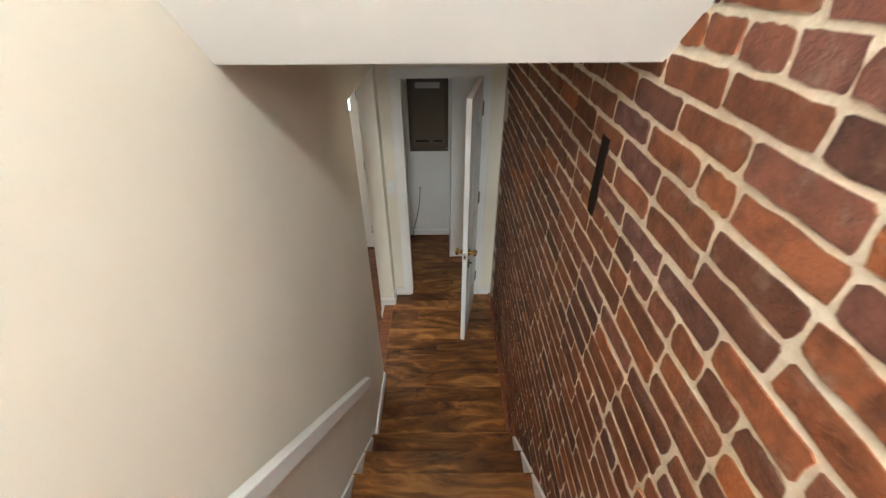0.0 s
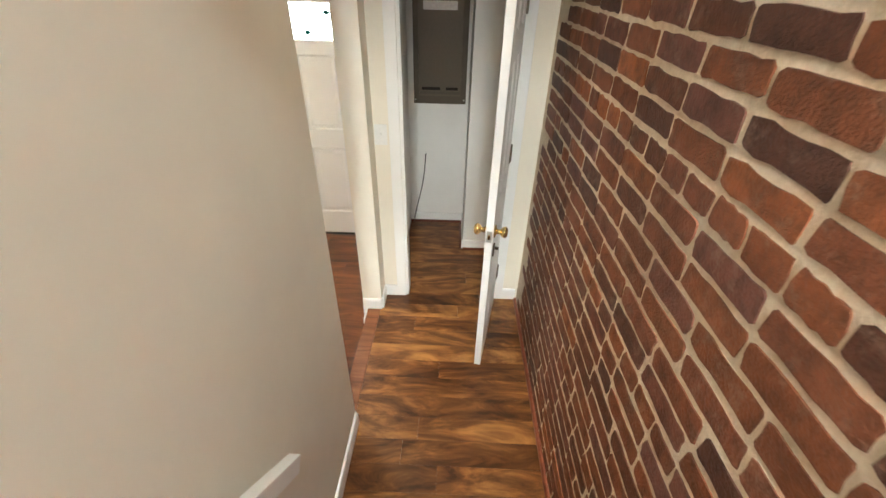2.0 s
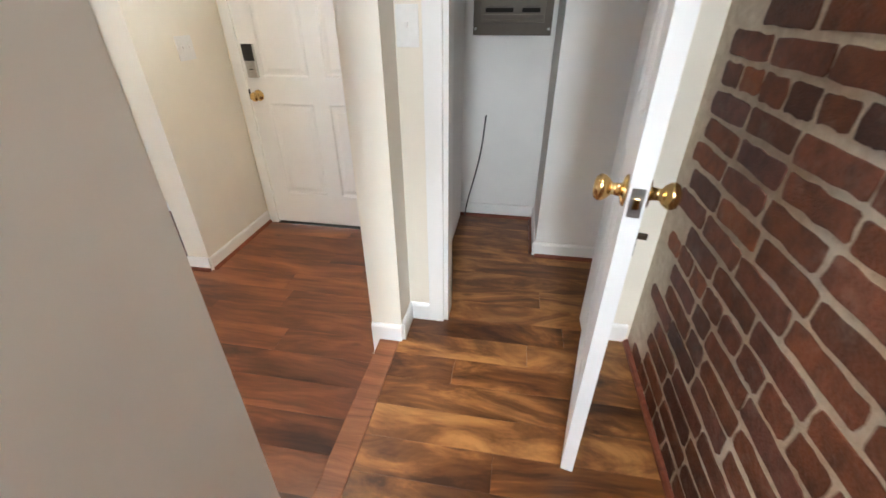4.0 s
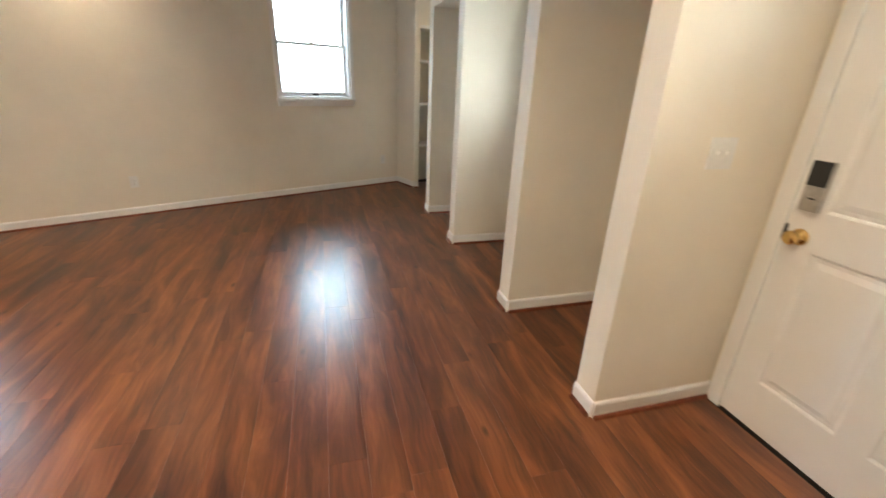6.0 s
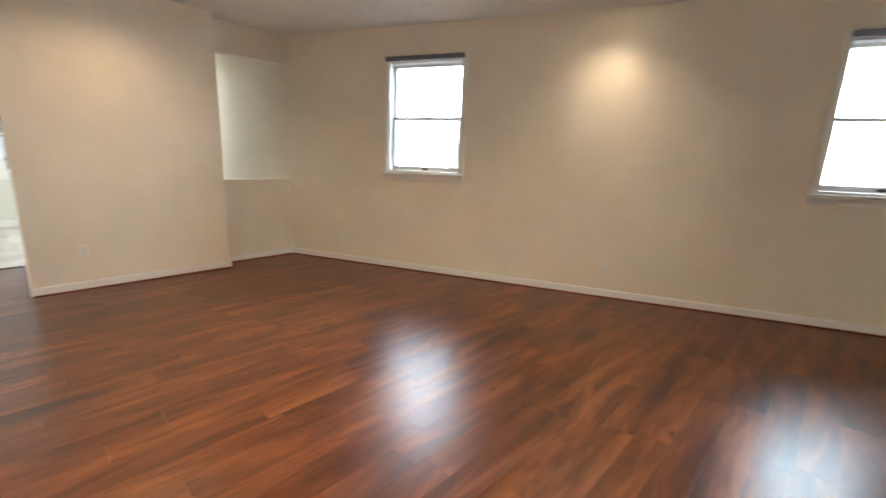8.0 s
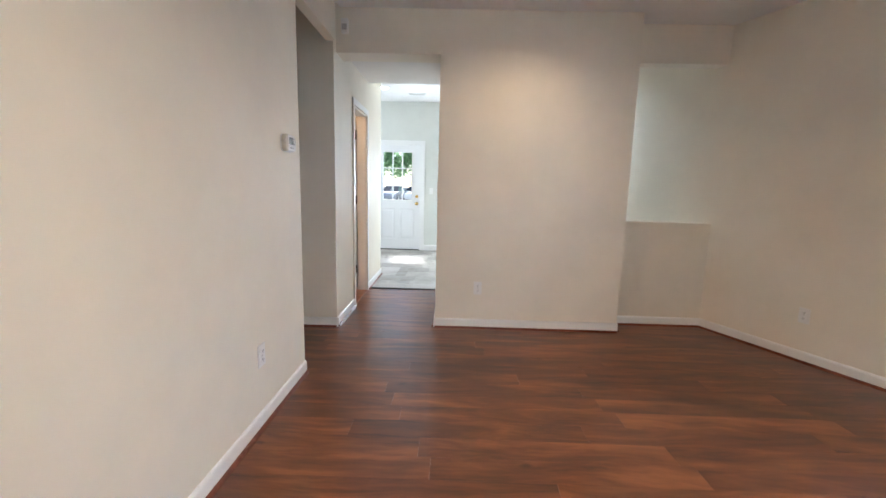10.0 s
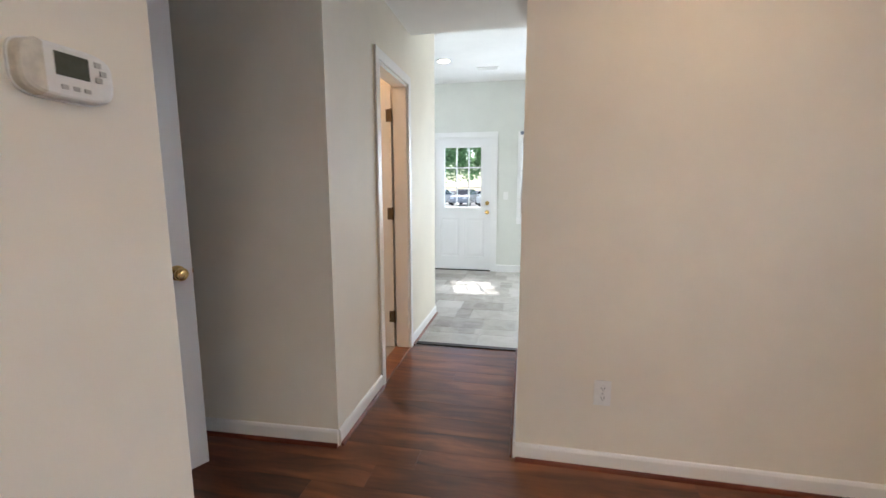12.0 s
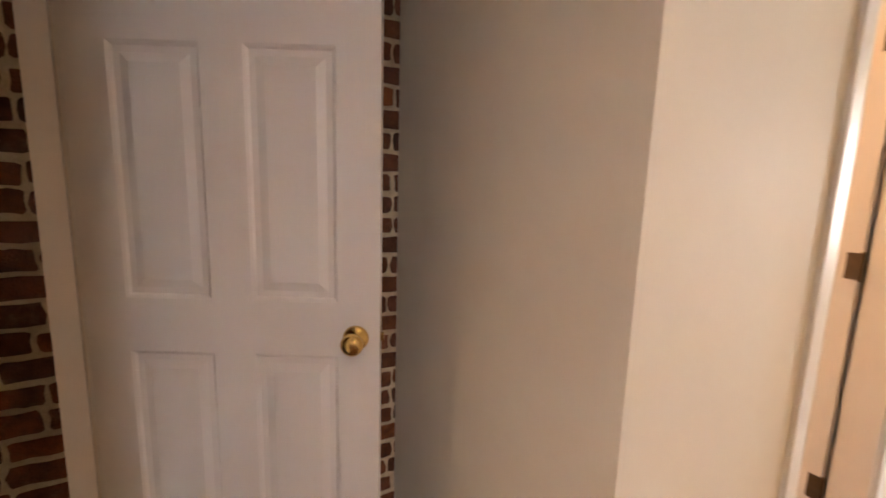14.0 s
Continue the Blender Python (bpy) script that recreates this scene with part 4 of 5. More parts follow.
for k in range(5):
    zz = 1.695 if k % 2 else 1.825
    bm = bmesh.new()
    xx = 0.125 + k * 0.075 + (0.02 if k % 2 else 0)
    xx = 0.15 + k * (fw - 0.30) / 4
    prism(bm, [(xx, zz - 0.02), (xx + 0.032, zz), (xx, zz + 0.02), (xx - 0.032, zz)], "y", 0.0045, 0.0065)
    part("diamond", bm, M_TEAL, front, "teal glass diamond")
bx("door_sweep", (0.0, fw, 0.010, 0.021, -0.013, -0.001), M_RUBBER, front, "dark rubber sweep")
structure("threshold_front", [(FD0 - 0.04, FD1 + 0.04, NICHE_Y - 0.002, 1.26, -0.1, 0.004)], M_RUBBER, "dark door sill")

# back door with nine panes
back = tagged(new("door_5"), "closed white kitchen door with a nine-pane window", "door", kind="structure")
back.matrix_basis = pose(KD0 + 0.012, BACK_Y - 0.05, 0.015)
bw = KD1 - KD0 - 0.024
PX0, PX1, PZ0, PZ1 = 0.165, bw - 0.165, 0.97, 1.88
part("leaf", leaf_frame(bw, 2.02, 0.044, [0, PX0, PX1, bw], [0, PZ0, PZ1, 2.015], {(1, 1)}), M_DOOR, back, "white door slab")
for i in (0, 1):
    a = 0.11 + i * (bw / 2 - 0.06)
    part("panel", loft_panel(a, a + bw / 2 - 0.16, 0.2, 0.80, 0.058), M_DOOR, back, "moulded lower panel")
bm = bmesh.new()
for s in (1,):
    box(bm, PX0 - 0.03, PX0, 0.022, 0.034, PZ0 - 0.03, PZ1 + 0.03)
    box(bm, PX1, PX1 + 0.03, 0.022, 0.034, PZ0 - 0.03, PZ1 + 0.03)
    box(bm, PX0, PX1, 0.022, 0.034, PZ0 - 0.03, PZ0)
    box(bm, PX0, PX1, 0.022, 0.034, PZ1, PZ1 + 0.03)
part("lite_frame", bm, M_TRIM, back, "", 0.003)
for i in (1, 2):
    x = PX0 + (PX1 - PX0) * i / 3
    bx("muntin", (x - 0.009, x + 0.009, -0.012, 0.026, PZ0, PZ1), M_TRIM, back)
    z = PZ0 + (PZ1 - PZ0) * i / 3
    bx("muntin", (PX0, PX1, -0.011, 0.025, z - 0.009, z + 0.009), M_TRIM, back)
for i in range(3):
    for k in range(3):
        wx, wz = (PX1 - PX0) / 3, (PZ1 - PZ0) / 3
        g = bx("pane", (PX0 + i * wx + 0.011, PX0 + (i + 1) * wx - 0.011, -0.003, 0.001, PZ0 + k * wz + 0.011, PZ0 + (k + 1) * wz - 0.011), M_GLASS, back, "clear glass pane")
        g.visible_shadow = False
knob(back, 0.065, 0.90, 0.022, 1)
bm = bmesh.new()
lathe(bm, [(0.031, 0), (0.031, 0.006), (0.024, 0.012), (0.012, 0.013), (0.011, 0.022)], Matrix.Translation((0.065, 0.022, 1.04)) @ Matrix.Rotation(radians(-90), 4, "X"), 20)
part("deadbolt", bm, M_BRASS, back, "brass deadbolt turn")
casing_y("trim_back_door", KD0, KD1, BACK_Y, BACK_Y + 0.016, 0, 2.04, "white casing of the kitchen door", w=0.075, jamb=(BACK_Y - 0.149, BACK_Y - 0.001))
structure("threshold_back", [(KD0, KD1, BACK_Y - 0.15, BACK_Y - 0.01, -0.004, 0.012)], M_RUBBER, "dark sill of the kitchen door")
N_FRAME = pose(0, NICHE_Y, 0, 0, 0, 180)
sash_window("window_4", -NW1, -NW0, NWZ0, NWZ1, N_FRAME, "white sash window at the back of a niche", blind=False)
K_FRAME = pose(0, BACK_Y, 0)
sash_window("window_3", KW0, KW1, KZ0, KZ1, K_FRAME, "white kitchen sash window with rolled-up blind")

# ---------------------------------------------------------------- handrail
rail = thing("handrail", "white painted wooden handrail on the stair wall", "handrail")
s = 0.92
bm = bmesh.new()
ra, rb = Vector((1.15, -1.68, 1.0)), Vector((1.15, -4.5, 1.0 + 2.82 * s))
d = (rb - ra)
m = Matrix.Translation(ra) @ d.to_track_quat("Y", "Z").to_matrix().to_4x4()
prism(bm, [(-0.017, -0.024), (0.017, -0.024), (0.017, 0.022), (0.015, 0.024), (-0.015, 0.024), (-0.017, 0.022)], "y", 0, d.length)
bm.transform(m)
part("rail", bm, M_TRIM, rail, "", 0.003)
for f in (0.06, 0.5, 0.93):
    c = ra + d * f
    bm = bmesh.new()
    tube(bm, [(SW1 + 0.002, c.y, c.z - 0.075), (SW1 + 0.035, c.y, c.z - 0.075), (1.15, c.y, c.z - 0.06), (1.155, c.y, c.z - 0.03)], 0.007)
    lathe(bm, [(0.026, 0), (0.026, 0.004), (0.012, 0.008)], Matrix.Translation((SW1 + 0.001, c.y, c.z - 0.075)) @ Matrix.Rotation(radians(90), 4, "Y"), 16)
    part("bracket", bm, M_WHITEP, rail, "white metal bracket", smooth=True)

# iron strap on the bricks
strap = thing("iron_strap", "dark rusted iron strap fixed to the brick wall", "iron strap")
bm = bmesh.new()
box(bm, BRICK_X - 0.004, BRICK_X + 0.004, -2.030, -1.978, 2.245, 2.464)
part("bar", bm, M_IRON, strap, "", 0.004)
bm = bmesh.new()
box(bm, BRICK_X - 0.003, BRICK_X + 0.004, -2.024, -1.982, 2.222, 2.2455)
part("split_end", bm, M_IRON, strap, "dark splayed lower end", 0.004)

# ---------------------------------------------------------------- closet fittings
panel = thing("electric_panel", "grey metal breaker panel set in the closet wall", "electric panel")
PY = 1.07
bm = bmesh.new()
box(bm, 1.222, 1.625, PY - 0.012, PY - 0.001, 1.24, 2.06)
part("cover", bm, M_GREYPANEL, panel, "grey enamelled cover", 0.003)
bm = bmesh.new()
box(bm, 1.262, 1.585, PY - 0.020, PY - 0.0125, 1.30, 2.00)
pd = part("panel_door", bm, M_GREYP2, panel, "worn grey panel door", 0.003)
bx("rib", (1.27, 1.58, PY - 0.026, PY - 0.0205, 1.315, 1.335), M_GREYPANEL, pd, "", 0.002)
bx("name_plate", (1.30, 1.54, PY - 0.0225, PY - 0.0205, 1.88, 1.935), M_STEEL, pd, "plain steel name plate")
for a, b in ((1.285, 1.425), (1.470, 1.560)):
    bx("slot", (a, b, PY - 0.0215, PY - 0.0203, 1.345, 1.365), M_GAP, pd, "near-black strip in place of a shaded slot")
    bx("lip", (a + 0.01, b - 0.003, PY - 0.024, PY - 0.0203, 1.367, 1.374), M_GREYPANEL, pd, "folded metal lip", 0.001)
for x in (1.235, 1.61):
    for z in (1.27, 2.03):
        bm = bmesh.new()
        lathe(bm, [(0.007, 0), (0.006, 0.003)], Matrix.Translation((x, PY - 0.012, z)) @ Matrix.Rotation(radians(90), 4, "X"), 8)
        part("screw", bm, M_STEEL, panel)
cable = thing("cable", "thin black cable end hanging out of the closet wall", "cable")
bm = bmesh.new()
pts = [(1.315, PY + 0.0, 0.825), (1.312, PY - 0.02, 0.82)]
for k in range(1, 13):
    f = k / 12
    pts.append((1.312 - 0.095 * f + 0.012 * math.sin(f * 5), PY - 0.025 - 0.05 * math.sin(f * 3.0), 0.82 - f * 0.635))
tube(bm, pts, 0.0042)
part("wire", bm, M_CABLE, cable, "", smooth=True)
bx("wall_grommet", (1.30, 1.33, PY - 0.004, PY, 0.81, 0.84), M_WHITEP, cable, "", 0.001)

# ---------------------------------------------------------------- plates and devices


def outlet(m, label="white duplex wall outlet low on the wall"):
    """A duplex outlet; local x right, z up, front along -y."""
    t = thing("outlet", label, "outlet", m, "wall outlets")
    bx("cover_plate", (-0.036, 0.036, -0.006, 0, -0.058, 0.058), M_WHITEP, t, "", 0.002)
    for zc in (0.022, -0.022):
        bm = bmesh.new()
        lathe(bm, [(0.0165, 0), (0.0165, 0.003), (0.015, 0.004)], Matrix.Translation((0, -0.006, zc)) @ Matrix.Rotation(radians(90), 4, "X"), 18)
        soc = part("socket", bm, M_WHITEP, t, "white socket face")
        for dx in (-0.006, 0.006):
            bx("slot", (dx - 0.0012, dx + 0.0012, -0.0112, -0.0101, zc - 0.001, zc + 0.008), M_BLACK, soc, "near-black strip in place of a shaded slot")
        bx("slot", (-0.002, 0.002, -0.0112, -0.0101, zc - 0.009, zc - 0.005), M_BLACK, soc, "near-black strip in place of a shaded slot")
    bx("screw", (-0.003, 0.003, -0.0075, -0.0055, -0.003, 0.003), M_STEEL, t)
    return t


def switch_plate(m, gangs, label):
    t = thing("light_switch", label, "light switch", m, "wall switches")
    w = 0.036 + 0.023 * (gangs - 1)
    bx("cover_plate", (-w, w, -0.006, 0, -0.058, 0.058), M_WHITEP, t, "", 0.002)
    for k in range(gangs):
        x = (k - (gangs - 1) / 2) * 0.046
        bm = bmesh.new()
        box(bm, x - 0.005, x + 0.005, -0.017, -0.006, -0.004, 0.012)
        part("toggle", bm, M_WHITEP, t, "white toggle", 0.002)
        bx("slot", (x - 0.0065, x + 0.0065, -0.0066, -0.006, -0.014, 0.014), M_WHITEP, t)
    return t


W_TURN = math.degrees(math.atan2(-W_ALONG.y, -W_ALONG.x))


def on_window_wall(y, z):
    """A pose on the window wall, facing the room."""
    return Matrix.Translation((wall_x(y), y, z)) @ Matrix(((W_ALONG.x, -W_ALONG.y, 0, 0), (W_ALONG.y, W_ALONG.x, 0, 0), (0, 0, 1, 0), (0, 0, 0, 1)))


outlet(pose(-0.175, CH_Y, 0.37, 0, 0, 180))
outlet(on_window_wall(-2.535, 0.342))
outlet(on_window_wall(-5.344, 0.357))
outlet(on_window_wall(0.106, 0.345))
outlet(pose(SW0, -4.26, 0.38, 0, 0, -90))
switch_plate(pose(-0.255, 0.735, 1.19, 0, 0, 90), 2, "white double toggle switch beside the front door")
switch_plate(pose(1.135, 0, 1.335), 1, "white toggle switch beside the closet door")
switch_plate(pose(CH_X1, -5.98, 1.22, 0, 0, 90), 2, "white toggle switch on the chimney corner")
switch_plate(pose(0.48, BACK_Y, 1.17, 0, 0, 180), 1, "white toggle switch beside the kitchen door")

thermo = thing("thermostat", "white digital thermostat with a dark screen on the wall", "thermostat", pose(SW0, -4.672, 1.478, 0, 0, -90))


def pillow_outline(w, h, lo=-1.0, hi=1.0):
    """Points round a soft-cornered rectangle, cut off at lo and hi of its width."""
    pts = []
    for k in range(32):
        a = 2 * math.pi * (k + 0.5) / 32
        c, s = math.cos(a), math.sin(a)
        x = math.copysign(abs(c) ** 0.45, c)
        pts.append((min(max(x, lo), hi) * w, math.copysign(abs(s) ** 0.55, s) * h))
    return pts


def pillow(name, mat_, rows, label="", lo=-1.0, hi=1.0):
    bm = bmesh.new()
    rings = [[bm.verts.new((x, y, z)) for x, z in pillow_outline(w, h, lo, hi)] for y, w, h in rows]
    for a, b in zip(rings, rings[1:]):
        for k in range(32):
            bm.faces.new((a[k], b[k], b[(k + 1) % 32], a[(k + 1) % 32]))
    bm.faces.new(rings[-1])
    bmesh.ops.recalc_face_normals(bm, faces=bm.faces)
    return part(name, bm, mat_, thermo, label)


pillow("back_plate", M_WHITEP, [(0.0, 0.083, 0.050), (-0.006, 0.083, 0.050)])
pillow("body", M_WHITEP, [(-0.005, 0.080, 0.047), (-0.022, 0.080, 0.047), (-0.028, 0.077, 0.044), (-0.030, 0.071, 0.040)])
pillow("side_cap", M_CREAM, [(-0.0055, 0.081, 0.0475), (-0.0222, 0.081, 0.0475), (-0.0285, 0.0782, 0.0446), (-0.0306, 0.072, 0.0406)], "cream plastic end cap", -1.0, -0.62)
bx("screen", (-0.028, 0.030, -0.0312, -0.0298, -0.008, 0.032), M_LCD, thermo, "dark grey display")
for k in range(3):
    bx("button", (-0.022 + k * 0.02, -0.011 + k * 0.02, -0.0325, -0.0298, -0.031, -0.023), M_STEEL, thermo, "small grey button", 0.001)
for x, z in ((0.047, 0.026), (0.056, 0.012), (0.047, -0.002)):
    bx("button", (x - 0.006, x + 0.006, -0.0325, -0.0298, z - 0.005, z + 0.005), M_STEEL, thermo, "small grey button", 0.001)

chime = thing("motion_sensor", "small white alarm sensor on the hall beam", "alarm sensor", pose(0.985, CH_Y, 2.53, 0, 0, 180))
bx("body", (-0.028, 0.028, -0.04, 0, -0.055, 0.055), M_WHITEP, chime, "", 0.008)
bx("lens", (-0.02, 0.02, -0.044, -0.039, -0.035, 0.01), M_STEEL, chime, "", 0.003)

smoke = thing("smoke_detector", "round white smoke detector on the ceiling", "smoke detector", pose(0.605, -5.36, CEIL))
bm = bmesh.new()
lathe(bm, [(0.065, -0.001), (0.065, -0.015), (0.058, -0.028), (0.03, -0.034)], Matrix(), 28)
part("body", bm, M_WHITEP, smoke, "", smooth=True)
bm = bmesh.new()
lathe(bm, [(0.012, -0.0335), (0.012, -0.038), (0.009, -0.039)], Matrix(), 12)
part("test_button", bm, M_STEEL, smoke)


def ceiling_vent(m, L=0.30, W=0.12):
    t = thing("ceiling_vent", "white louvred air vent in the ceiling", "air vent", m, "ceiling vents")
    bx("backing", (-L / 2 + 0.01, L / 2 - 0.01, -W / 2 + 0.01, W / 2 - 0.01, -0.003, -0.001), M_GAP, t, "near-black plate in place of the shaded duct")
    bm = bmesh.new()
    f = 0.02
    box(bm, -L / 2, L / 2, -W / 2, -W / 2 + f, -0.008, -0.0005)
    box(bm, -L / 2, L / 2, W / 2 - f, W / 2, -0.008, -0.0005)
    box(bm, -L / 2, -L / 2 + f, -W / 2 + f, W / 2 - f, -0.008, -0.0005)
    box(bm, L / 2 - f, L / 2, -W / 2 + f, W / 2 - f, -0.008, -0.0005)
    part("frame", bm, M_WHITEP, t, "", 0.001)
    n = 6
    for k in range(n):
        y = -W / 2 + f + (k + 0.5) * (W - 2 * f) / n
        bm = bmesh.new()
        box(bm, -L / 2 + f, L / 2 - f, -0.006, 0.006, -0.001, 0.001, Matrix.Translation((0, y, -0.009)) @ Matrix.Rotation(radians(38), 4, "X"))
        part("slat", bm, M_WHITEP, t)
    return t


ceiling_vent(pose(-4.245, -0.555, CEIL, 0, 0, 100))
ceiling_vent(pose(0.72, -9.7, 2.83, 0, 0, 0))

# ---------------------------------------------------------------- built-in shelves in the corner niche
unit = thing("built_in_shelves", "white built-in shelves in the corner niche, empty", "shelves")
bx("top_panel", (-4.618, -4.608, 0.562, NICHE_Y - 0.002, 1.985, 2.02), M_TRIM, unit)
for z in (0.577, 1.10, 1.62):
    bx("shelf", (-4.95, -4.612, 0.562, NICHE_Y - 0.002, z - 0.014, z + 0.014), M_TRIM, unit, "white shelf board", 0.002)
structure("ceiling_niche", [(-4.95, -3.57, 0.55, NICHE_Y, 2.40, CEIL)], M_CEIL, "white niche ceiling")
box_low = thing("cable_box", "dark low device with cables on the niche floor", "device", pose(-4.55, 0.88, 0.0))
bm = bmesh.new()
box(bm, -0.16, 0.16, -0.07, 0.07, 0.0, 0.035)
part("case", bm, M_BLACK, box_low, "black plastic case", 0.006)
bm = bmesh.new()
tube(bm, [(-0.12, -0.075, 0.02), (-0.18, -0.1, 0.012), (-0.24, -0.06, 0.008), (-0.27, 0.02, 0.008), (-0.22, 0.06, 0.012)], 0.006)
part("lead", bm, M_WHITEP, box_low, "white lead", smooth=True)

# ---------------------------------------------------------------- stair planks and tiles
rt = random.Random(9)
tile = {}
y = BACK_Y
while y < THR_Y - 0.03:
    h = min(rt.choice((0.15, 0.30, 0.30)), THR_Y - 0.03 - y)
    x = max(wall_x(y) + 0.1, -1.2) - rt.choice((0.0, 0.1, 0.2))
    while x < 3.2:
        w = rt.choice((0.15, 0.30, 0.30, 0.45))
        if y + h / 2 > -8.05 and x < HALL_X < x + w:
            w = round(HALL_X - x, 3)
        if w > 0.02 and -0.75 < x < 2.3 and not (x >= HALL_X - 0.001 and y + h / 2 > -8.05):
            key = (round(w, 3), round(h, 3))
            if key not in tile:
                bm = bmesh.new()
                box(bm, 0.001, w - 0.001, 0.001, h - 0.001, -0.006, 0)
                tile[key] = mesh_of("tile", bm, M_TILE)
            shared("tile", tile[key], kfloor, pose(x, y, 0.0))
        x += max(w, 0.05)
    y += max(h, 0.05)

# ---------------------------------------------------------------- outside
M_LEAF = plain("leaf_green", (0.12, 0.20, 0.085), 0.6, grain=3.0, vary=0.5)
lt = M_LEAF.node_tree
tr = node(lt, "ShaderNodeBsdfTranslucent", Color=(0.42, 0.62, 0.34, 1))
mxs = node(lt, "ShaderNodeMixShader", Fac=0.65)
lt.links.new(lt.nodes["Principled BSDF"].outputs["BSDF"], mxs.inputs[1])
lt.links.new(tr.outputs["BSDF"], mxs.inputs[2])
lt.links.new(mxs.outputs["Shader"], lt.nodes["Material Output"].inputs["Surface"])
M_BARK = plain("bark", (0.10, 0.075, 0.055), 0.9, grain=20)
M_GRASS = plain("lawn_grass", (0.12, 0.19, 0.06), 0.9, grain=8, vary=0.35)
M_SIDING = plain("blue_grey_siding", (0.60, 0.65, 0.70), 0.7, grain=3)
M_PALE = plain("pale_siding", (0.70, 0.70, 0.67), 0.7, grain=2, vary=0.06)
M_ROOF = plain("roof_shingle", (0.16, 0.15, 0.15), 0.9, grain=12)
M_CONC = plain("pale_concrete", (0.42, 0.40, 0.37), 0.85, grain=5)
M_TYRE = plain("tyre_rubber", (0.02, 0.02, 0.02), 0.8)
M_CARGLASS = plain("dark_car_glass", (0.02, 0.025, 0.03), 0.06)
structure("pavement", [(-40, 40, -80, BACK_Y - 1.2, -0.25, -0.235)], M_CONC, "pale concrete parking lot behind the house")
structure("backstep", [(0.3, 2.0, BACK_Y - 1.2, BACK_Y - 0.15, -0.25, -0.02)], M_CONC, "concrete step outside the kitchen door")


def car(x, y, rz, paint, label):
    c = thing("car", label, "car", pose(x, y, -0.235, 0, 0, rz), "parked cars")
    bm = bmesh.new()
    prism(bm, [(-2.15, 0.28), (2.1, 0.28), (2.2, 0.55), (2.12, 0.82), (1.05, 0.95), (-1.7, 0.98), (-2.2, 0.9), (-2.24, 0.5)], "y", -0.88, 0.88)
    part("body", bm, paint, c, "", 0.07)
    bm = bmesh.new()
    vs = prism(bm, [(1.05, 0.94), (0.35, 1.42), (-1.0, 1.45), (-1.75, 0.96)], "y", -0.80, 0.80)
    for v in vs:
        if v.co.z > 1.2:
            v.co.y *= 0.82
    part("cabin_glass", bm, M_CARGLASS, c, "dark windows", 0.03)
    bm = bmesh.new()
    box(bm, -1.0, 0.35, -0.66, 0.66, 1.43, 1.49)
    part("roof", bm, paint, c, "", 0.025)
    for wx in (-1.4, 1.4):
        for wy in (-0.80, 0.80):
            bm = bmesh.new()
            lathe(bm, [(0.2, -0.1), (0.31, -0.1), (0.33, -0.06), (0.33, 0.06), (0.31, 0.1), (0.2, 0.1)], Matrix.Translation((wx, wy, 0.33)) @ Matrix.Rotation(radians(90), 4, "X"), 20)
            tyre = part("wheel", bm, M_TYRE, c, "black tyre")
            bm = bmesh.new()
            lathe(bm, [(0.2, -0.105), (0.2, 0.105), (0.05, 0.115)], Matrix.Translation((wx, wy, 0.33)) @ Matrix.Rotation(radians(90), 4, "X"), 14)
            part("rim", bm, M_STEEL, tyre, "silver rim")
    for wy in (-0.6, 0.6):
        bx("headlight", (2.10, 2.20, wy - 0.18, wy + 0.18, 0.62, 0.76), M_WHITEP, c, "clear headlight", 0.02)
        bx("tail_light", (-2.25, -2.16, wy - 0.18, wy + 0.18, 0.66, 0.82), plain("tail_red", (0.3, 0.02, 0.02), 0.3), c, "red tail light", 0.02)
    return c


def tree(x, y, h, r, seed, label):
    q = random.Random(seed)
    t = thing("tree", label, "tree", pose(x, y, -0.25), "trees behind the lot")
    bm = bmesh.new()
    tube(bm, [(0, 0, 0), (0.05, 0.03, h * 0.2), (-0.04, 0.06, h * 0.42), (0.02, 0.0, h * 0.62)], 0.17, 8)
    for k in range(6):
        a = k * 1.05 + q.random()
        z = h * (0.3 + 0.05 * k)
        tube(bm, [(0, 0, z), (math.cos(a) * r * 0.4, math.sin(a) * r * 0.4, z + h * 0.12), (math.cos(a) * r * 0.8, math.sin(a) * r * 0.8, z + h * 0.2)], 0.05, 6)
    part("trunk", bm, M_BARK, t, "brown trunk with limbs")
    vs, fs = [], []
    blobs = [(q.gauss(0, r * 0.42), q.gauss(0, r * 0.42), h * q.uniform(0.35, 0.98), r * q.uniform(0.25, 0.5)) for _ in range(26)]
    for bx0, by0, bz0, br0 in blobs:
        for _ in range(190):
            d = Vector((q.gauss(0, 1), q.gauss(0, 1), q.gauss(0, 1))).normalized() * br0 * q.uniform(0.6, 1.05)
            c = Vector((bx0, by0, bz0)) + d
            u = Vector((q.gauss(0, 1), q.gauss(0, 1), q.gauss(0, 1))).normalized()
            w = u.orthogonal().normalized()
            s = q.uniform(0.10, 0.24) * (r / 3)
            o = len(vs)
            vs += [c - u * s, c + w * s * 0.5, c + u * s, c - w * s * 0.5]
            fs.append((o, o + 1, o + 2, o + 3))
    me = bpy.data.meshes.new("crown")
    me.from_pydata(vs, [], fs)
    me.materials.append(M_LEAF)
    ob = new("crown", me)
    ob.parent = t
    ob["label"] = "green leafy crown"
    return t


white_car = plain("white_car_paint", (0.75, 0.75, 0.75), 0.2, vary=0.02)
silver_car = plain("silver_car_paint", (0.45, 0.46, 0.48), 0.25, 0.4, vary=0.03)
red_car = plain("maroon_car_paint", (0.25, 0.05, 0.05), 0.25, vary=0.05)
car(3.2, -42.5, 80, white_car, "white car parked in the lot behind the house")
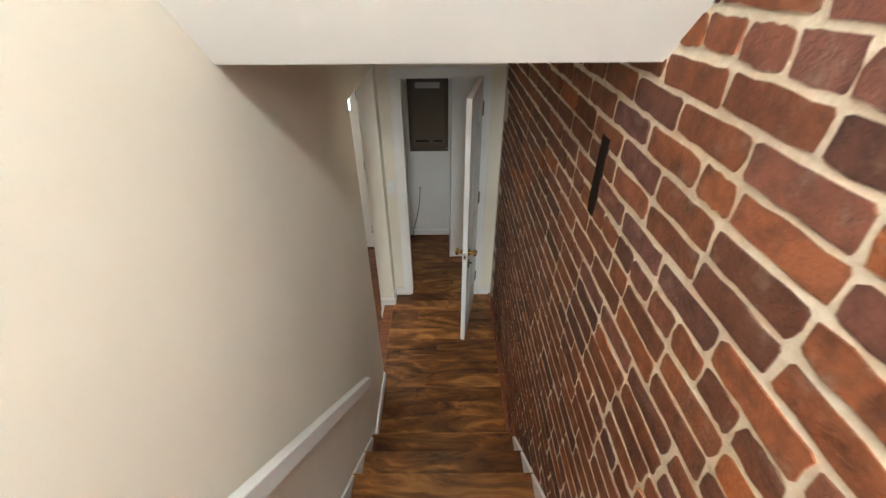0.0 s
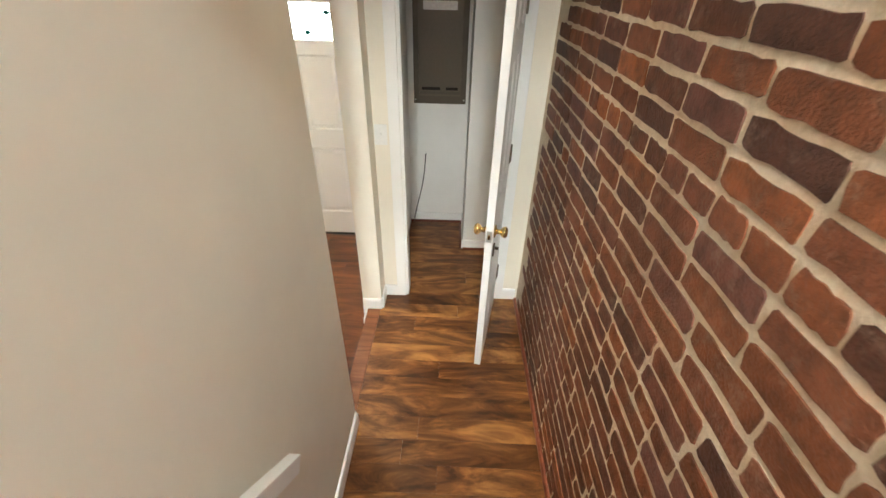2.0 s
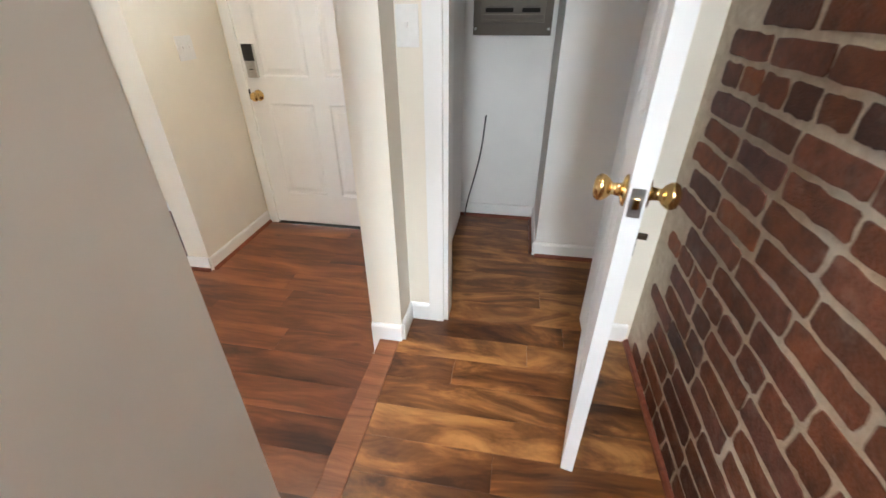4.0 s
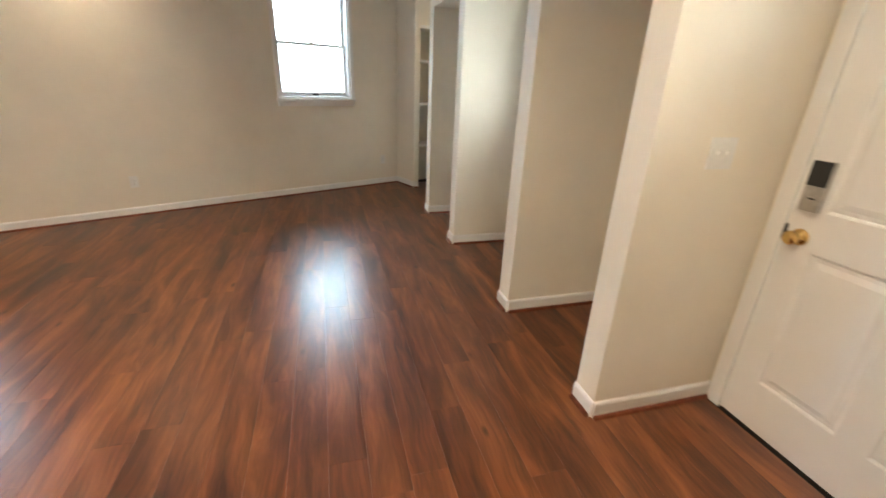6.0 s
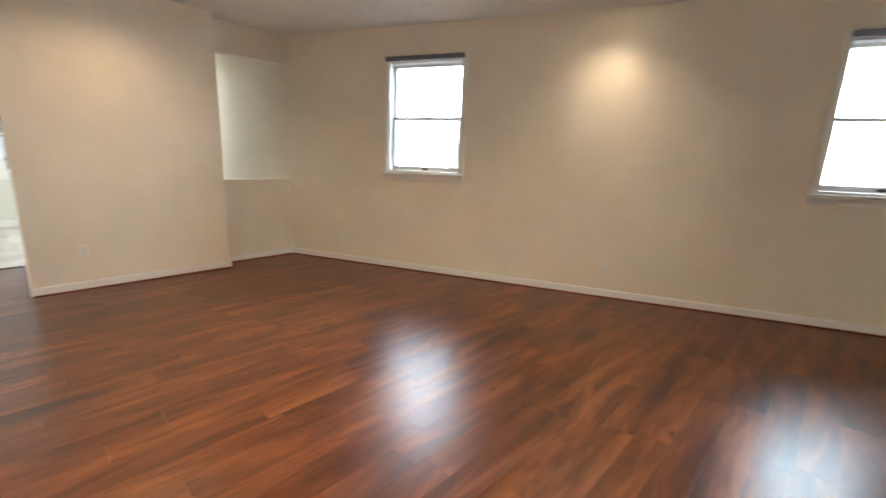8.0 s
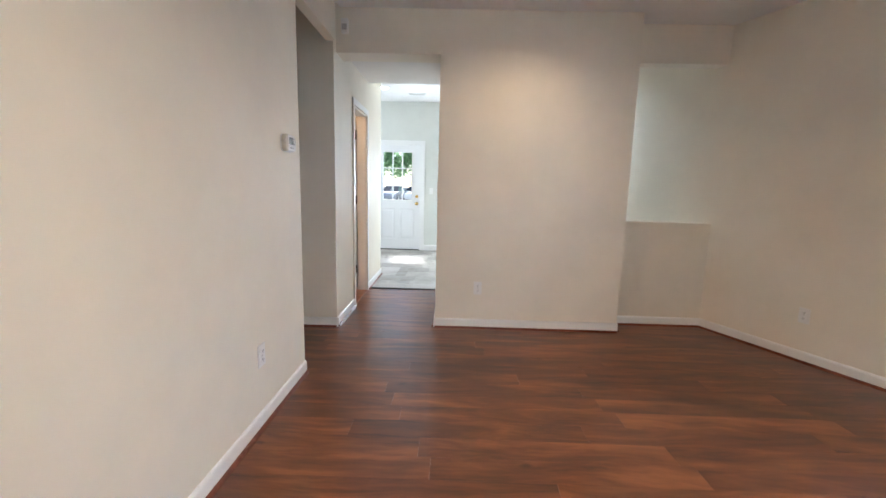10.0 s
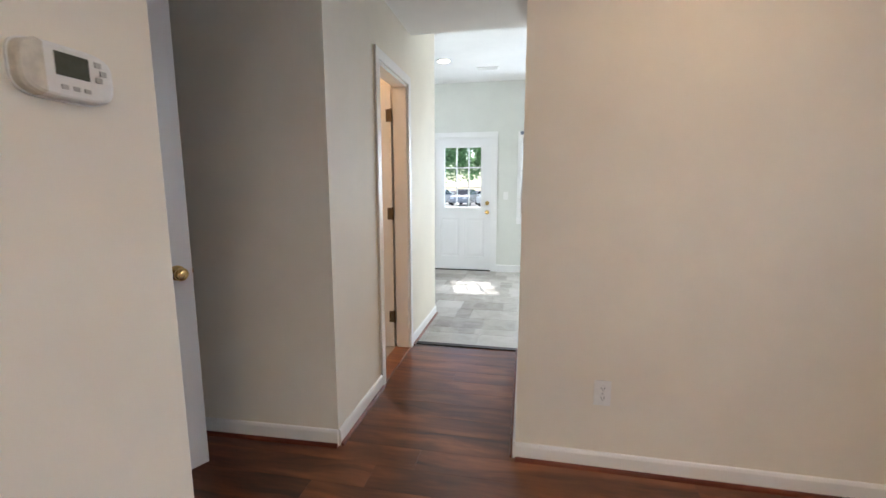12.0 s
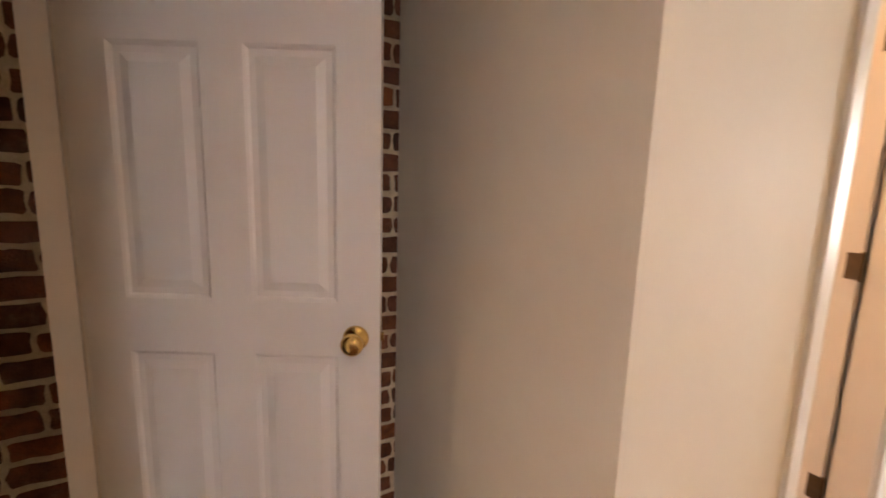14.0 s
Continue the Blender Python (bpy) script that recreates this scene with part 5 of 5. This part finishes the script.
car(5.8, -42.9, 82, silver_car, "silver car parked in the lot beside a white one")
car(8.4, -42.6, 78, white_car, "white car parked at the end of the row")
car(0.6, -43.5, 85, red_car, "maroon car parked in the lot by the lawn")
car(4.6, -51.0, 0, white_car, "white car parked across the back of the lot")
car(10.2, -51.5, 4, silver_car, "silver car parked across the back of the lot")
for k, (x, y, h, r) in enumerate(((1.0, -62, 11.0, 4.2), (6.0, -65, 12.5, 4.8), (11.5, -62, 11.5, 4.4), (17.0, -66, 13.0, 5.0), (-13.0, -58, 11.5, 4.4), (22.5, -61, 11.0, 4.2))):
    tree(x, y, h, r, 20 + k, "green leafy tree behind the parking lot")
bm = bmesh.new()
prism(bm, [(-34, -0.24), (-16.5, -0.24), (-17.5, 0.25), (-24, 0.75), (-34, 0.8)], "x", -14, -0.9)
tagged(part("lawn", bm, M_GRASS), "green lawn bank beside the lot", kind="structure")


def house(m, L, D, H, R, wall_m, label, rows=2, cols=3, roof_m=None):
    """A gabled house; local x along its front, front at y = 0, facing -y locally."""
    hs = thing("house", label, "house", m)
    bm = bmesh.new()
    box(bm, 0, L, 0, D, 0, H)
    part("wall", bm, wall_m, hs)
    bm = bmesh.new()
    prism(bm, [(-0.4, H), (D / 2, H + R), (D + 0.4, H), (D + 0.4, H - 0.12), (D / 2, H + R - 0.14), (-0.4, H - 0.12)], "x", -0.35, L + 0.35)
    part("roof", bm, roof_m or M_ROOF, hs, "shingle roof")
    bm = bmesh.new()
    prism(bm, [(0, H), (D / 2, H + R - 0.2), (D, H)], "x", 0.02, L - 0.02)
    part("gable", bm, wall_m, hs)
    for i in range(cols):
        for k in range(rows):
            x = (i + 0.5) * L / cols
            z = 1.0 + k * 2.7
            w = bx("window", (x - 0.5, x + 0.5, -0.05, -0.001, z, z + 1.3), M_TRIM, hs, "white window frame")
            bx("pane", (x - 0.43, x + 0.43, -0.06, -0.051, z + 0.07, z + 1.23), M_CARGLASS, w, "dark glass")
    n = int(H / 0.18)
    for k in range(n):
        bx("siding_board", (0.0, L, -0.012, -0.001, k * H / n, k * H / n + 0.012), wall_m, hs)
    return hs


house(pose(2.0, -34.5, 0.5, 0, 0, 180), 11.0, 8.0, 5.4, 2.6, M_SIDING, "blue-grey sided house beyond the lawn")

house(W_FRAME @ pose(6.4, -5.2, -0.25, 0, 0, 180), 4.6, 3.0, 1.9, 0.8, M_PALE, "pale sided outbuilding beside the house", rows=1, cols=2, roof_m=plain("pale_roof", (0.55, 0.56, 0.55), 0.8, grain=6))
tree_near = tree(wall_x(-5.0) - 5.5, -6.3, 3.4, 1.1, 77, "small green tree outside the side window")
